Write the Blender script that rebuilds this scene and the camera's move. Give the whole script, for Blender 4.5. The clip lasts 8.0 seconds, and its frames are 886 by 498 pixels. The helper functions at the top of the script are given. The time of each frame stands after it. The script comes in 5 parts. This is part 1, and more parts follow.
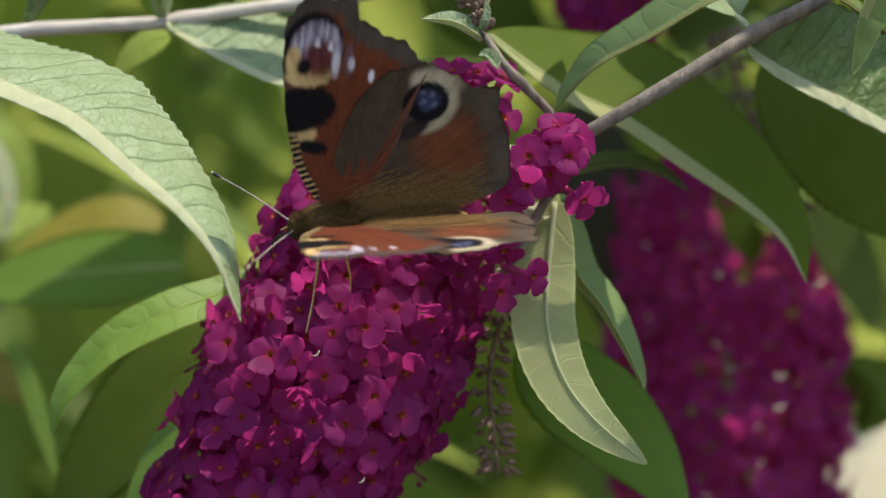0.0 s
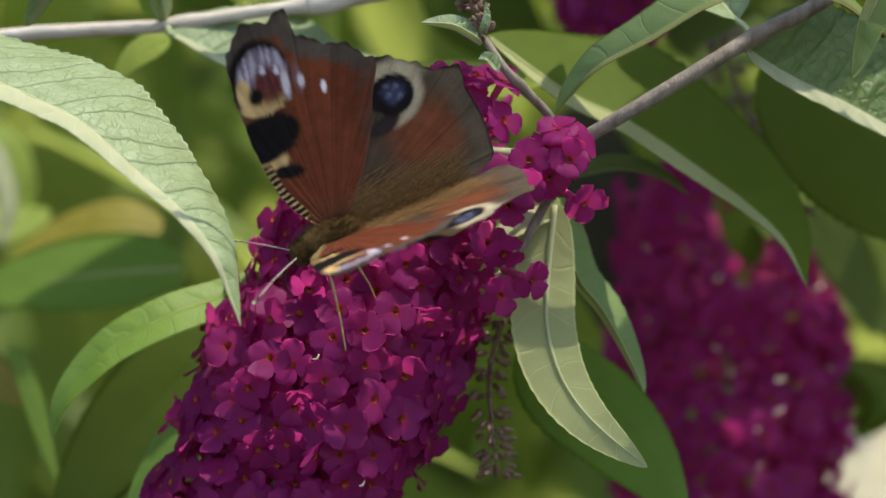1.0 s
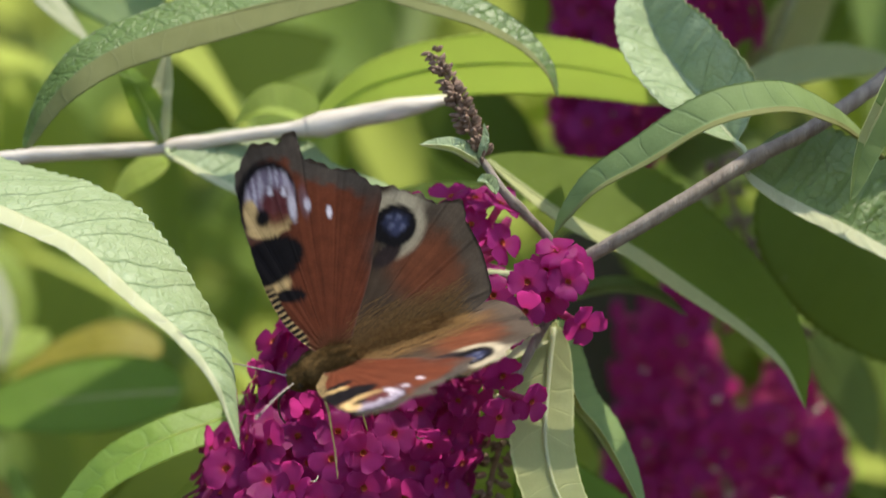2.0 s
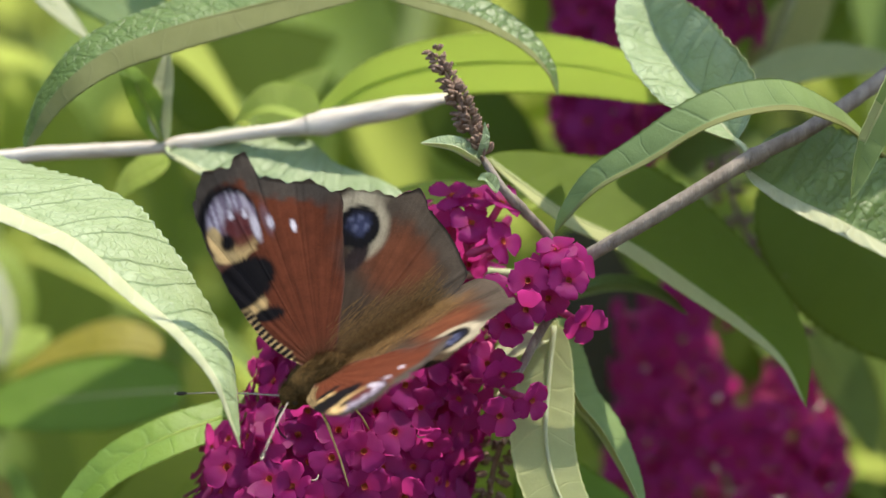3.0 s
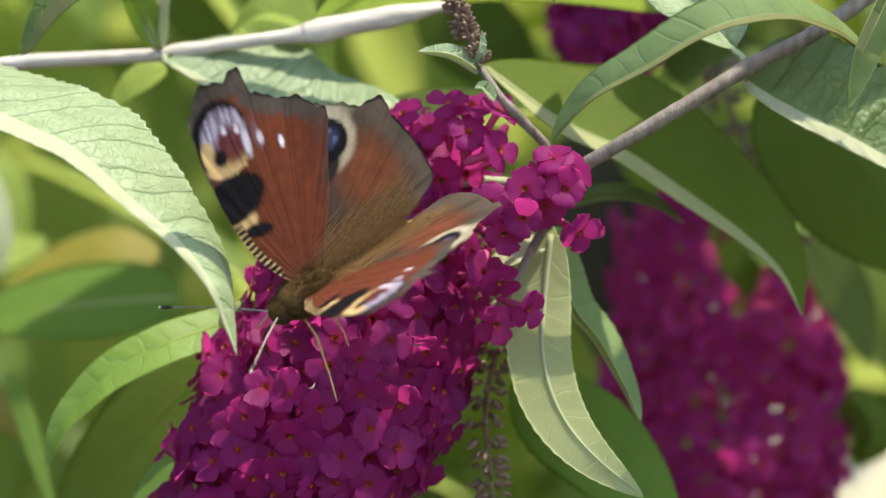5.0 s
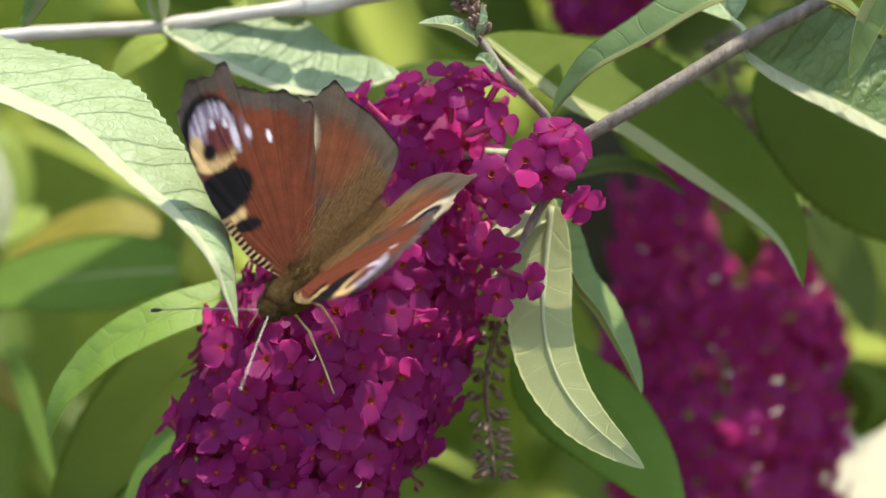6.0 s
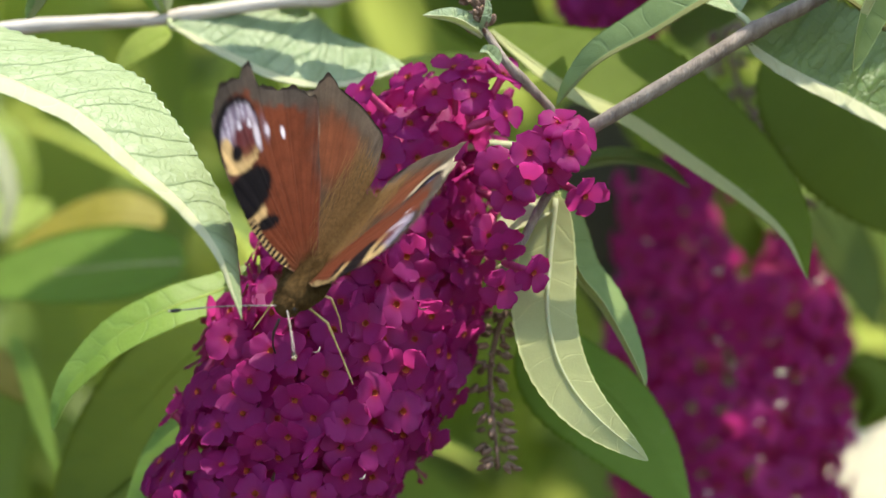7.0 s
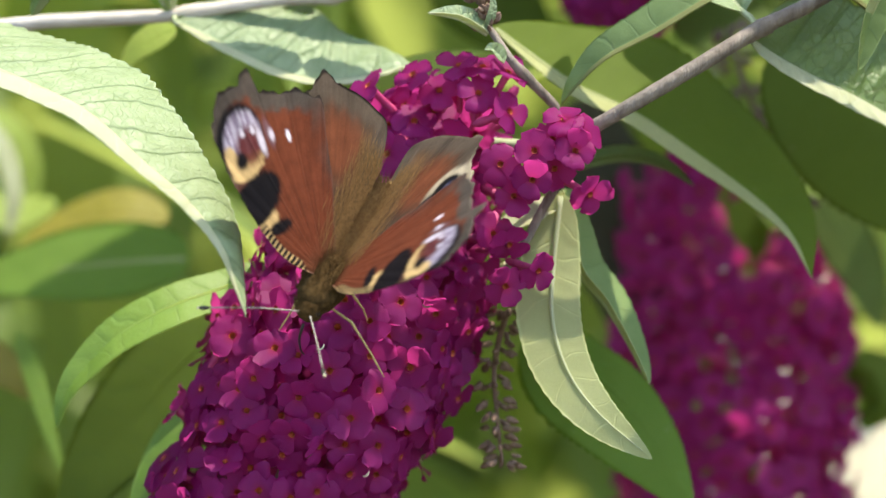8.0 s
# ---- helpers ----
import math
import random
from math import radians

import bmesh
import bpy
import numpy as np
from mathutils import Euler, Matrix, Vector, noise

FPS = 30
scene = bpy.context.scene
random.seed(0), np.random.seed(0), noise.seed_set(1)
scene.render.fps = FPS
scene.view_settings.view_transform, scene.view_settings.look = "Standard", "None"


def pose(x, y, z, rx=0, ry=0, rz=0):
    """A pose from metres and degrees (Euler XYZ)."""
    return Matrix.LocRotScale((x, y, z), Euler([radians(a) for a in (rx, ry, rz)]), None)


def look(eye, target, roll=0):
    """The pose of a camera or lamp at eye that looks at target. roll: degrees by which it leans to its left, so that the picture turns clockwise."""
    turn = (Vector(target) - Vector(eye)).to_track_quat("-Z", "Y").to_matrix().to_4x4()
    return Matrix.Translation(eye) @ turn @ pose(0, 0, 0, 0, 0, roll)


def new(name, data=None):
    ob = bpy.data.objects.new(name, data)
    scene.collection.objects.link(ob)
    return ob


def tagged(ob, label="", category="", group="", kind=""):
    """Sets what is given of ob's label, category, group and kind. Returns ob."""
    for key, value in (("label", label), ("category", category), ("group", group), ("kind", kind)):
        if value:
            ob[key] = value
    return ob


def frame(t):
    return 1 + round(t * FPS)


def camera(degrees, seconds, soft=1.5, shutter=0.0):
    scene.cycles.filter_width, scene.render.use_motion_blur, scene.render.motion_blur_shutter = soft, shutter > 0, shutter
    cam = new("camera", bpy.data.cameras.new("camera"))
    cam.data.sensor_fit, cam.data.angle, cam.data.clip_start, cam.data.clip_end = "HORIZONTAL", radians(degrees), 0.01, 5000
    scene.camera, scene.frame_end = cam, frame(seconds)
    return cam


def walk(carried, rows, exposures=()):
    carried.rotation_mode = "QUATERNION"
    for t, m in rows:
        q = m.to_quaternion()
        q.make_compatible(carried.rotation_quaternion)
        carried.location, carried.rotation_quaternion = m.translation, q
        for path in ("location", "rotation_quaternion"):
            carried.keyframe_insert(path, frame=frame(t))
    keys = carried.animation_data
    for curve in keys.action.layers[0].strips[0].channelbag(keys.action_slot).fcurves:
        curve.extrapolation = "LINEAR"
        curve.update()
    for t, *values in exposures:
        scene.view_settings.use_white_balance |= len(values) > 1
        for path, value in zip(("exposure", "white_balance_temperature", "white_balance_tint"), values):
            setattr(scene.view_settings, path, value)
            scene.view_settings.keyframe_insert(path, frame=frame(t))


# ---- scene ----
# A peacock butterfly feeding on a purple buddleia, filmed from about a metre through a long lens.
cam = camera(7.476, 8.0, soft=1.45, shutter=0.4)
cam.data.dof.use_dof = True
cam.data.dof.focus_distance = 0.993
cam.data.dof.aperture_fstop = 14.0
walk(cam, [
    (0.0, pose(0, -1, 1.3, 90.0000, -0.000, 0.0000)),
    (0.5, pose(0, -1, 1.3, 90.0043, -0.166, 0.0094)),
    (1.0, pose(0, -1, 1.3, 90.0291, 0.015, -0.0006)),
    (1.5, pose(0, -1, 1.3, 90.2719, 0.065, -0.0052)),
    (2.0, pose(0, -1, 1.3, 91.0613, 0.062, -0.0111)),
    (2.2, pose(0, -1, 1.3, 91.1306, 0.067, -0.0083)),
    (3.3, pose(0, -1, 1.3, 91.0090, 0.092, -0.0146)),
    (3.5, pose(0, -1, 1.3, 90.9845, 0.096, -0.0214)),
    (4.0, pose(0, -1, 1.3, 90.8184, -0.085, -0.0253)),
    (4.5, pose(0, -1, 1.3, 90.5037, -0.085, -0.0284)),
    (4.7, pose(0, -1, 1.3, 90.3955, -0.069, -0.0344)),
    (5.8, pose(0, -1, 1.3, 90.0815, 0.015, -0.0223)),
    (6.0, pose(0, -1, 1.3, 90.0366, 0.030, -0.0277)),
    (6.5, pose(0, -1, 1.3, 89.9482, -0.163, -0.0109)),
    (7.0, pose(0, -1, 1.3, 89.9695, -0.021, 0.0081)),
    (7.5, pose(0, -1, 1.3, 89.9602, -0.058, 0.0115)),
    (8.0, pose(0, -1, 1.3, 89.9499, -0.184, 0.0450)),
], exposures=[(0.0, 0.45, 6950, 14), (1.4, 0.5, 6950, 14), (2.0, 0.7, 6950, 14), (4.0, 0.91, 6950, 14), (6.0, 1.05, 6950, 14), (8.0, 1.16, 6950, 14)])

# ---- light ----
SUN = Vector((0.35, -0.10, 0.93)).normalized()
world = bpy.data.worlds.new("sky")
scene.world = world
world.use_nodes = True
sky = world.node_tree.nodes.new("ShaderNodeTexSky")
sky.sky_type, sky.sun_disc = "NISHITA", False
sky.sun_elevation, sky.sun_rotation = math.asin(SUN.z), math.atan2(SUN.x, SUN.y)
world.node_tree.links.new(sky.outputs[0], world.node_tree.nodes["Background"].inputs[0])
world.node_tree.nodes["Background"].inputs[1].default_value = 0.29
sun = new("sun", bpy.data.lights.new("sun", "SUN"))
sun.data.energy, sun.data.angle, sun.data.color = 4.6, radians(0.55), (1.0, 0.95, 0.86)
sun.matrix_world = look(Vector((0, 0, 1.3)) + SUN * 4, (0, 0, 1.3))


# ---- materials ----
class Nodes:
    """Shortcuts for building one node material."""

    def __init__(self, name):
        self.mat = bpy.data.materials.new(name)
        self.mat.use_nodes = True
        self.tree = self.mat.node_tree
        self.bsdf = self.tree.nodes["Principled BSDF"]
        self.out = self.tree.nodes["Material Output"]

    def add(self, kind, **inputs):
        node = self.tree.nodes.new(kind)
        for key, value in inputs.items():
            self.put(node, key.replace("_", " "), value)
        return node

    def put(self, node, key, value):
        slot = node.inputs[int(key)] if key.isdigit() else node.inputs[key]
        if isinstance(value, bpy.types.NodeSocket):
            self.tree.links.new(value, slot)
        else:
            slot.default_value = value

    def math(self, op, a, b=0.0):
        node = self.tree.nodes.new("ShaderNodeMath")
        node.operation = op
        self.put(node, "0", a)
        self.put(node, "1", b)
        return node.outputs[0]

    def mix(self, fac, a, b):
        node = self.tree.nodes.new("ShaderNodeMixRGB")
        self.put(node, "0", fac)
        self.put(node, "1", a)
        self.put(node, "2", b)
        return node.outputs[0]

    def ramp(self, fac, lo, hi):
        node = self.add("ShaderNodeMapRange", Value=fac)
        node.inputs["From Min"].default_value, node.inputs["From Max"].default_value = lo, hi
        return node.outputs[0]

    def noise(self, scale, detail=3.0, vector=None):
        node = self.add("ShaderNodeTexNoise", Scale=scale, Detail=detail)
        if vector is not None:
            self.put(node, "Vector", vector)
        return node.outputs[0]

    def bump(self, height, strength, distance):
        node = self.add("ShaderNodeBump", Height=height, Strength=strength, Distance=distance)
        return node.outputs[0]

    def finish(self, color, rough, normal=None, thin=0.0, thin_color=None, spec=0.5, sheen=0.0):
        self.put(self.bsdf, "Base Color", color)
        self.put(self.bsdf, "Roughness", rough)
        self.bsdf.inputs["Specular IOR Level"].default_value = spec
        self.bsdf.inputs["Sheen Weight"].default_value = sheen
        if normal is not None:
            self.put(self.bsdf, "Normal", normal)
        if thin:
            glow = self.add("ShaderNodeBsdfTranslucent", Color=thin_color if thin_color is not None else color)
            blend = self.add("ShaderNodeMixShader")
            self.put(blend, "0", thin)
            self.tree.links.new(self.bsdf.outputs[0], blend.inputs[1])
            self.tree.links.new(glow.outputs[0], blend.inputs[2])
            self.tree.links.new(blend.outputs[0], self.out.inputs[0])
        return self.mat


def leaf_material(name, dark, light, vein, thin_color, rough, thin, relief, vein_width=0.10, mesh=0.26, spec=0.35, net_scale=900.0, pucker=None):
    n = Nodes(name)
    uv = n.add("ShaderNodeUVMap").outputs[0]
    split = n.add("ShaderNodeSeparateXYZ", Vector=uv)
    along, across = split.outputs[0], split.outputs[1]
    geo = n.add("ShaderNodeTexCoord").outputs["Object"]
    chance = n.add("ShaderNodeObjectInfo").outputs["Random"]
    # side veins run off at whole numbers of the first coordinate
    along = n.math("ADD", along, n.math("MULTIPLY", n.noise(260.0, 2.0, geo), 0.28))
    saw = n.math("PINGPONG", along, 0.5)
    veins = n.math("SUBTRACT", 1.0, n.ramp(saw, 0.0, vein_width))
    warp = n.add("ShaderNodeTexNoise", Scale=900.0, Detail=2.0, Vector=geo)
    bent = n.add("ShaderNodeVectorMath")
    bent.operation = "MULTIPLY_ADD"
    n.put(bent, "0", warp.outputs["Color"])
    bent.inputs[1].default_value = (0.0009, 0.0009, 0.0009)
    n.put(bent, "2", geo)
    cells = n.add("ShaderNodeTexVoronoi", Scale=net_scale, Vector=bent.outputs[0])
    cells.feature = "DISTANCE_TO_EDGE"
    net = n.math("SUBTRACT", 1.0, n.ramp(cells.outputs[0], 0.0, 0.11))
    fine = n.noise(5200.0, 2.0, geo)
    broad = n.noise(260.0, 4.0, geo)
    base = n.mix(n.ramp(broad, 0.30, 0.72), (*dark, 1), (*light, 1))
    base = n.mix(n.math("MULTIPLY", chance, 0.35), base, (*[0.5 * (a + b) * f for a, b, f in zip(dark, light, (1.25, 1.05, 0.8))], 1))
    island = n.add("ShaderNodeNewGeometry").outputs["Random Per Island"]
    base = n.mix(n.math("MULTIPLY", island, 0.45), base, (*[0.55 * c for c in dark], 1))
    base = n.mix(n.math("MULTIPLY", n.ramp(fine, 0.35, 0.75), 0.4), base, (*light, 1))
    base = n.mix(n.math("MULTIPLY", net, mesh), base, (*vein, 1))
    base = n.mix(n.math("MULTIPLY", veins, 0.65), base, (*vein, 1))
    spots = n.ramp(n.noise(420.0, 4.0, geo), 0.70, 0.76)
    base = n.mix(n.math("MULTIPLY", spots, 0.25), base, (0.33, 0.30, 0.16, 1))
    lines = n.math("MULTIPLY", n.math("ADD", n.math("MULTIPLY", net, mesh * 0.8 if pucker is None else pucker), n.math("MULTIPLY", veins, 0.7)), -1.0 if relief > 0 else 1.0)
    height = n.math("ADD", lines, n.math("ADD", n.math("MULTIPLY", fine, 0.35), n.math("MULTIPLY", n.noise(1100.0, 1.0, geo), 0.0 if pucker is None else 2.0 * pucker)))
    return n.finish(base, rough, n.bump(height, abs(relief), 0.00018), thin, (*thin_color, 1), spec=spec)


LEAF_TOP = leaf_material("leaf_upper", (0.15, 0.23, 0.10), (0.30, 0.385, 0.225), (0.05, 0.10, 0.032), (0.40, 0.52, 0.22), 0.48, 0.28, 1.0, 0.055, 0.15, 0.4, 620.0, 0.5)
LEAF_PALE = leaf_material("leaf_felt", (0.325, 0.36, 0.17), (0.405, 0.44, 0.22), (0.45, 0.475, 0.22), (0.62, 0.68, 0.24), 0.9, 0.40, -0.5, 0.05, 0.10, 0.1)
LEAF_SAGE = leaf_material("leaf_sage", (0.12, 0.195, 0.066), (0.20, 0.285, 0.108), (0.12, 0.185, 0.075), (0.42, 0.53, 0.13), 0.55, 0.34, 0.6, 0.06, 0.06, 0.25, 900.0, 0.1)
# duller copy of the felt underside, half shade put into its colour
LEAF_OLIVE = leaf_material("leaf_olive", (0.14, 0.155, 0.06), (0.20, 0.215, 0.09), (0.17, 0.185, 0.08), (0.36, 0.39, 0.12), 0.8, 0.4, -0.5, 0.05, 0.10, 0.1)
LEAF_CREASED = leaf_material("leaf_creased", (0.075, 0.135, 0.032), (0.145, 0.225, 0.07), (0.045, 0.09, 0.02), (0.34, 0.46, 0.10), 0.42, 0.32, 1.0, 0.08, 0.15, 0.45, 520.0, 0.7)
LEAF_UNDER = leaf_material("leaf_under", (0.38, 0.415, 0.26), (0.50, 0.53, 0.355), (0.53, 0.56, 0.39), (0.68, 0.75, 0.38), 0.85, 0.42, -0.5, 0.05, 0.08, 0.15)
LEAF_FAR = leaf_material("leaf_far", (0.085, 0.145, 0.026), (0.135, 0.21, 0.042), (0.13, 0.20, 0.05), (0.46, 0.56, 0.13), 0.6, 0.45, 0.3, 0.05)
# two darker copies of the leaf green, with shade put into their colours
LEAF_SHADED = leaf_material("leaf_shaded", (0.066, 0.108, 0.009), (0.10, 0.152, 0.016), (0.075, 0.118, 0.016), (0.30, 0.42, 0.03), 0.65, 0.34, 0.35, 0.05, 0.12, 0.15)
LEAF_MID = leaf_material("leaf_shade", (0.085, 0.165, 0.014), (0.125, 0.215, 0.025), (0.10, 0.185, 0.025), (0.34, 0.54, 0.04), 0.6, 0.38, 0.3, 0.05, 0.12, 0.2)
# lit copy of the leaf skin: sunlight put into a brighter, thinner colour
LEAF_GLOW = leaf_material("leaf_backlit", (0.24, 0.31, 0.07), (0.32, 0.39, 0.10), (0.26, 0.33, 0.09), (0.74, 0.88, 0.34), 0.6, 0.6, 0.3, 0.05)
LEAF_FRESH = leaf_material("leaf_fresh", (0.115, 0.22, 0.028), (0.195, 0.315, 0.055), (0.15, 0.26, 0.05), (0.50, 0.68, 0.11), 0.5, 0.35, 0.6, 0.06, 0.3)
# near-neutral dark skin: deep shade is put into the colour
LEAF_DEEP_SHADE = leaf_material("leaf_deep_shade", (0.060, 0.066, 0.040), (0.090, 0.098, 0.060), (0.075, 0.08, 0.05), (0.10, 0.11, 0.05), 0.8, 0.12, 0.3, 0.05, 0.10, 0.1)
LEAF_YELLOW = leaf_material("leaf_yellow", (0.16, 0.155, 0.012), (0.235, 0.215, 0.020), (0.19, 0.175, 0.03), (0.36, 0.32, 0.03), 0.6, 0.35, 0.4)


def plain_material(name, dark, light, scale, rough, relief=0.3, depth=0.0002, thin=0.0, thin_color=None, stretch=None, spec=0.4, sheen=0.0):
    n = Nodes(name)
    geo = n.add("ShaderNodeTexCoord").outputs["Object"]
    if stretch:
        shape = n.add("ShaderNodeMapping", Vector=geo)
        shape.inputs["Scale"].default_value = stretch
        geo = shape.outputs[0]
    a, b = n.noise(scale, 4.0, geo), n.noise(scale * 6.3, 2.0, geo)
    base = n.mix(n.ramp(a, 0.30, 0.70), (*dark, 1), (*light, 1))
    base = n.mix(n.math("MULTIPLY", n.ramp(b, 0.35, 0.7), 0.3), base, (*dark, 1))
    chance = n.add("ShaderNodeObjectInfo").outputs["Random"]
    base = n.mix(n.math("MULTIPLY", chance, 0.25), base, (*[0.7 * c for c in dark], 1))
    return n.finish(base, rough, n.bump(b, relief, depth), thin, (*thin_color, 1) if thin_color else None, spec=spec, sheen=sheen)


def petal_material():
    n = Nodes("petal")
    geo = n.add("ShaderNodeTexCoord").outputs["Object"]
    chance = n.add("ShaderNodeObjectInfo").outputs["Random"]
    split = n.add("ShaderNodeSeparateXYZ", Vector=geo)
    out = n.math("SQRT", n.math("ADD", n.math("POWER", split.outputs[0], 2.0), n.math("POWER", split.outputs[1], 2.0)))
    broad, fine = n.noise(650.0, 3.0, geo), n.noise(4200.0, 2.0, geo)
    base = n.mix(n.ramp(broad, 0.30, 0.70), (0.210, 0.0115, 0.104, 1), (0.27, 0.019, 0.165, 1))
    base = n.mix(n.math("MULTIPLY", chance, 0.55), base, (0.245, 0.013, 0.112, 1))
    base = n.mix(n.math("MULTIPLY", n.ramp(fine, 0.4, 0.75), 0.25), base, (0.29, 0.028, 0.20, 1))
    base = n.mix(n.math("SUBTRACT", 0.8, n.ramp(out, 0.0006, 0.0016)), base, (0.30, 0.012, 0.06, 1))
    return n.finish(base, 0.5, n.bump(n.math("ADD", fine, broad), 0.4, 0.0002), 0.60, (0.56, 0.044, 0.255, 1), spec=0.2, sheen=0.0)


PETAL = petal_material()
THROAT = plain_material("throat", (0.26, 0.035, 0.015), (0.42, 0.085, 0.02), 2500, 0.6)
TUBE = plain_material("corolla_tube", (0.38, 0.03, 0.14), (0.52, 0.085, 0.20), 900, 0.55, 0.2, 0.0001, 0.25, (0.52, 0.04, 0.26))
STEM_GREY = plain_material("stem_bark", (0.105, 0.085, 0.062), (0.25, 0.215, 0.165), 260, 0.75, 0.9, 0.0003, stretch=(2.2, 2.2, 0.5))
STEM_PALE = plain_material("pale_bark", (0.35, 0.315, 0.25), (0.62, 0.58, 0.49), 220, 0.65, 0.5, 0.0003, stretch=(0.4, 2.0, 2.0))
STEM_GREEN = plain_material("green_stem", (0.22, 0.27, 0.13), (0.36, 0.40, 0.23), 420, 0.75, 0.4)
DRY = plain_material("dry_capsule", (0.115, 0.07, 0.047), (0.28, 0.19, 0.13), 900, 0.85, 0.6, 0.0003)
CREAM = plain_material("pale_cream", (0.62, 0.55, 0.36), (0.80, 0.76, 0.58), 1200, 0.7)
CHITIN = plain_material("dark_chitin", (0.012, 0.010, 0.008), (0.035, 0.028, 0.02), 2500, 0.4, 0.3, 0.0001)
FUR = plain_material("brown_fur", (0.040, 0.025, 0.009), (0.125, 0.074, 0.026), 1800, 0.95, 0.6, 0.0003, spec=0.05)
LEG = plain_material("leg_tan", (0.42, 0.29, 0.11), (0.62, 0.46, 0.20), 1500, 0.6)
WING_HAIR = plain_material("golden_hair", (0.13, 0.072, 0.026), (0.29, 0.175, 0.068), 1800, 0.85, 0.4, 0.0003, spec=0.06)
ANTENNA = plain_material("antenna_grey", (0.12, 0.10, 0.08), (0.42, 0.38, 0.32), 2600, 0.5)
WING_UNDER = plain_material("wing_underside", (0.018, 0.013, 0.010), (0.05, 0.038, 0.028), 900, 0.75, 0.5, 0.0002, stretch=(1, 4, 1))
SOIL = plain_material("soil", (0.05, 0.04, 0.025), (0.11, 0.095, 0.05), 9, 0.95, 0.8, 0.01)
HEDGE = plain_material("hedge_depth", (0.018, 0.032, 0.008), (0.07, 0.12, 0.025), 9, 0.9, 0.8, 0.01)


def wing_material():
    n = Nodes("wing_scales")
    tint = n.add("ShaderNodeVertexColor")
    tint.layer_name = "scales"
    geo = n.add("ShaderNodeTexCoord").outputs["Object"]
    uv = n.add("ShaderNodeUVMap").outputs[0]
    split = n.add("ShaderNodeSeparateXYZ", Vector=uv)
    ribs = n.math("PINGPONG", split.outputs[0], 0.5)
    veins = n.math("SUBTRACT", 1.0, n.ramp(ribs, 0.0, 0.07))
    dust = n.noise(6000.0, 2.0, geo)
    cloud = n.noise(450.0, 3.0, geo)
    rays = n.add("ShaderNodeMapping", Vector=uv)
    rays.inputs["Scale"].default_value = (5.0, 1.6, 1.0)
    streaks = n.noise(1.0, 4.0, rays.outputs[0])
    dim = n.math("SUBTRACT", 1.0, n.math("MULTIPLY", n.ramp(dust, 0.3, 0.7), 0.30))
    dim = n.math("MULTIPLY", dim, n.math("SUBTRACT", 1.0, n.math("MULTIPLY", n.ramp(cloud, 0.35, 0.75), 0.30)))
    dim = n.math("MULTIPLY", dim, n.math("SUBTRACT", 1.0, n.math("MULTIPLY", n.ramp(streaks, 0.40, 0.72), 0.32)))
    dim = n.math("MULTIPLY", dim, n.math("SUBTRACT", 1.0, n.math("MULTIPLY", veins, 0.12)))
    scaled = n.add("ShaderNodeVectorMath")
    scaled.operation = "SCALE"
    n.tree.links.new(tint.outputs[0], scaled.inputs[0])
    n.put(scaled, "Scale", dim)
    base = scaled.outputs[0]
    height = n.math("ADD", n.math("MULTIPLY", dust, 0.5), n.math("ADD", veins, streaks))
    return n.finish(base, 0.62, n.bump(height, 0.5, 0.00015), 0.06, tint.outputs[0], spec=0.08, sheen=0.0)


WING = wing_material()
MM = 0.001
CENTRE = Vector((0, 0, 1.3))


# ---- builders (numbers in millimetres from the blossom's middle, 1.3 m above the ground) ----
def spot(p):
    return CENTRE + Vector(p) * MM


def curve(points, count):
    """Even points on a smooth line through the given ones."""
    pts = [np.array(p, float) for p in points]
    pts = [2 * pts[0] - pts[1]] + pts + [2 * pts[-1] - pts[-2]]
    line = []
    for i in range(1, len(pts) - 2):
        a, b, c, d = pts[i - 1:i + 3]
        for t in np.linspace(0, 1, 24, endpoint=False):
            line.append(0.5 * (2 * b + (c - a) * t + (2 * a - 5 * b + 4 * c - d) * t * t + (3 * b - a - 3 * c + d) * t ** 3))
    line = np.array(line + [pts[-2]])
    far = np.concatenate([[0], np.cumsum(np.linalg.norm(np.diff(line, axis=0), axis=1))])
    want = np.linspace(0, far[-1], count)
    return np.stack([np.interp(want, far, line[:, k]) for k in range(3)], -1), far[-1]


def mesh_data(name, verts, faces, mats, slots=None, uvs=None, tints=None):
    data = bpy.data.meshes.new(name)
    data.from_pydata([tuple(v) for v in verts], [], faces)
    for m in mats:
        data.materials.append(m)
    if slots is not None:
        data.polygons.foreach_set("material_index", slots)
    data.polygons.foreach_set("use_smooth", [True] * len(data.polygons))
    index = np.zeros(len(data.loops), dtype=np.int32)
    data.loops.foreach_get("vertex_index", index)
    if uvs is not None:
        data.uv_layers.new(name="UVMap").data.foreach_set("uv", np.asarray(uvs, np.float32)[index].ravel())
    if tints is not None:
        layer = data.color_attributes.new("scales", "FLOAT_COLOR", "POINT")
        layer.data.foreach_set("color", np.asarray(tints, np.float32).ravel())
    data.update()
    return data


def thing(name, at, label, category, group="", kind=""):
    ob = new(name)
    ob.empty_display_size = 0.005
    ob.location = spot(at)
    return tagged(ob, label, category, group, kind)


def part(name, data, parent, at=(0, 0, 0), label=""):
    """One mesh under a thing or part; at is in the parent's space."""
    ob = new(name, data)
    ob.parent = parent
    ob.location = at
    return tagged(ob, label)


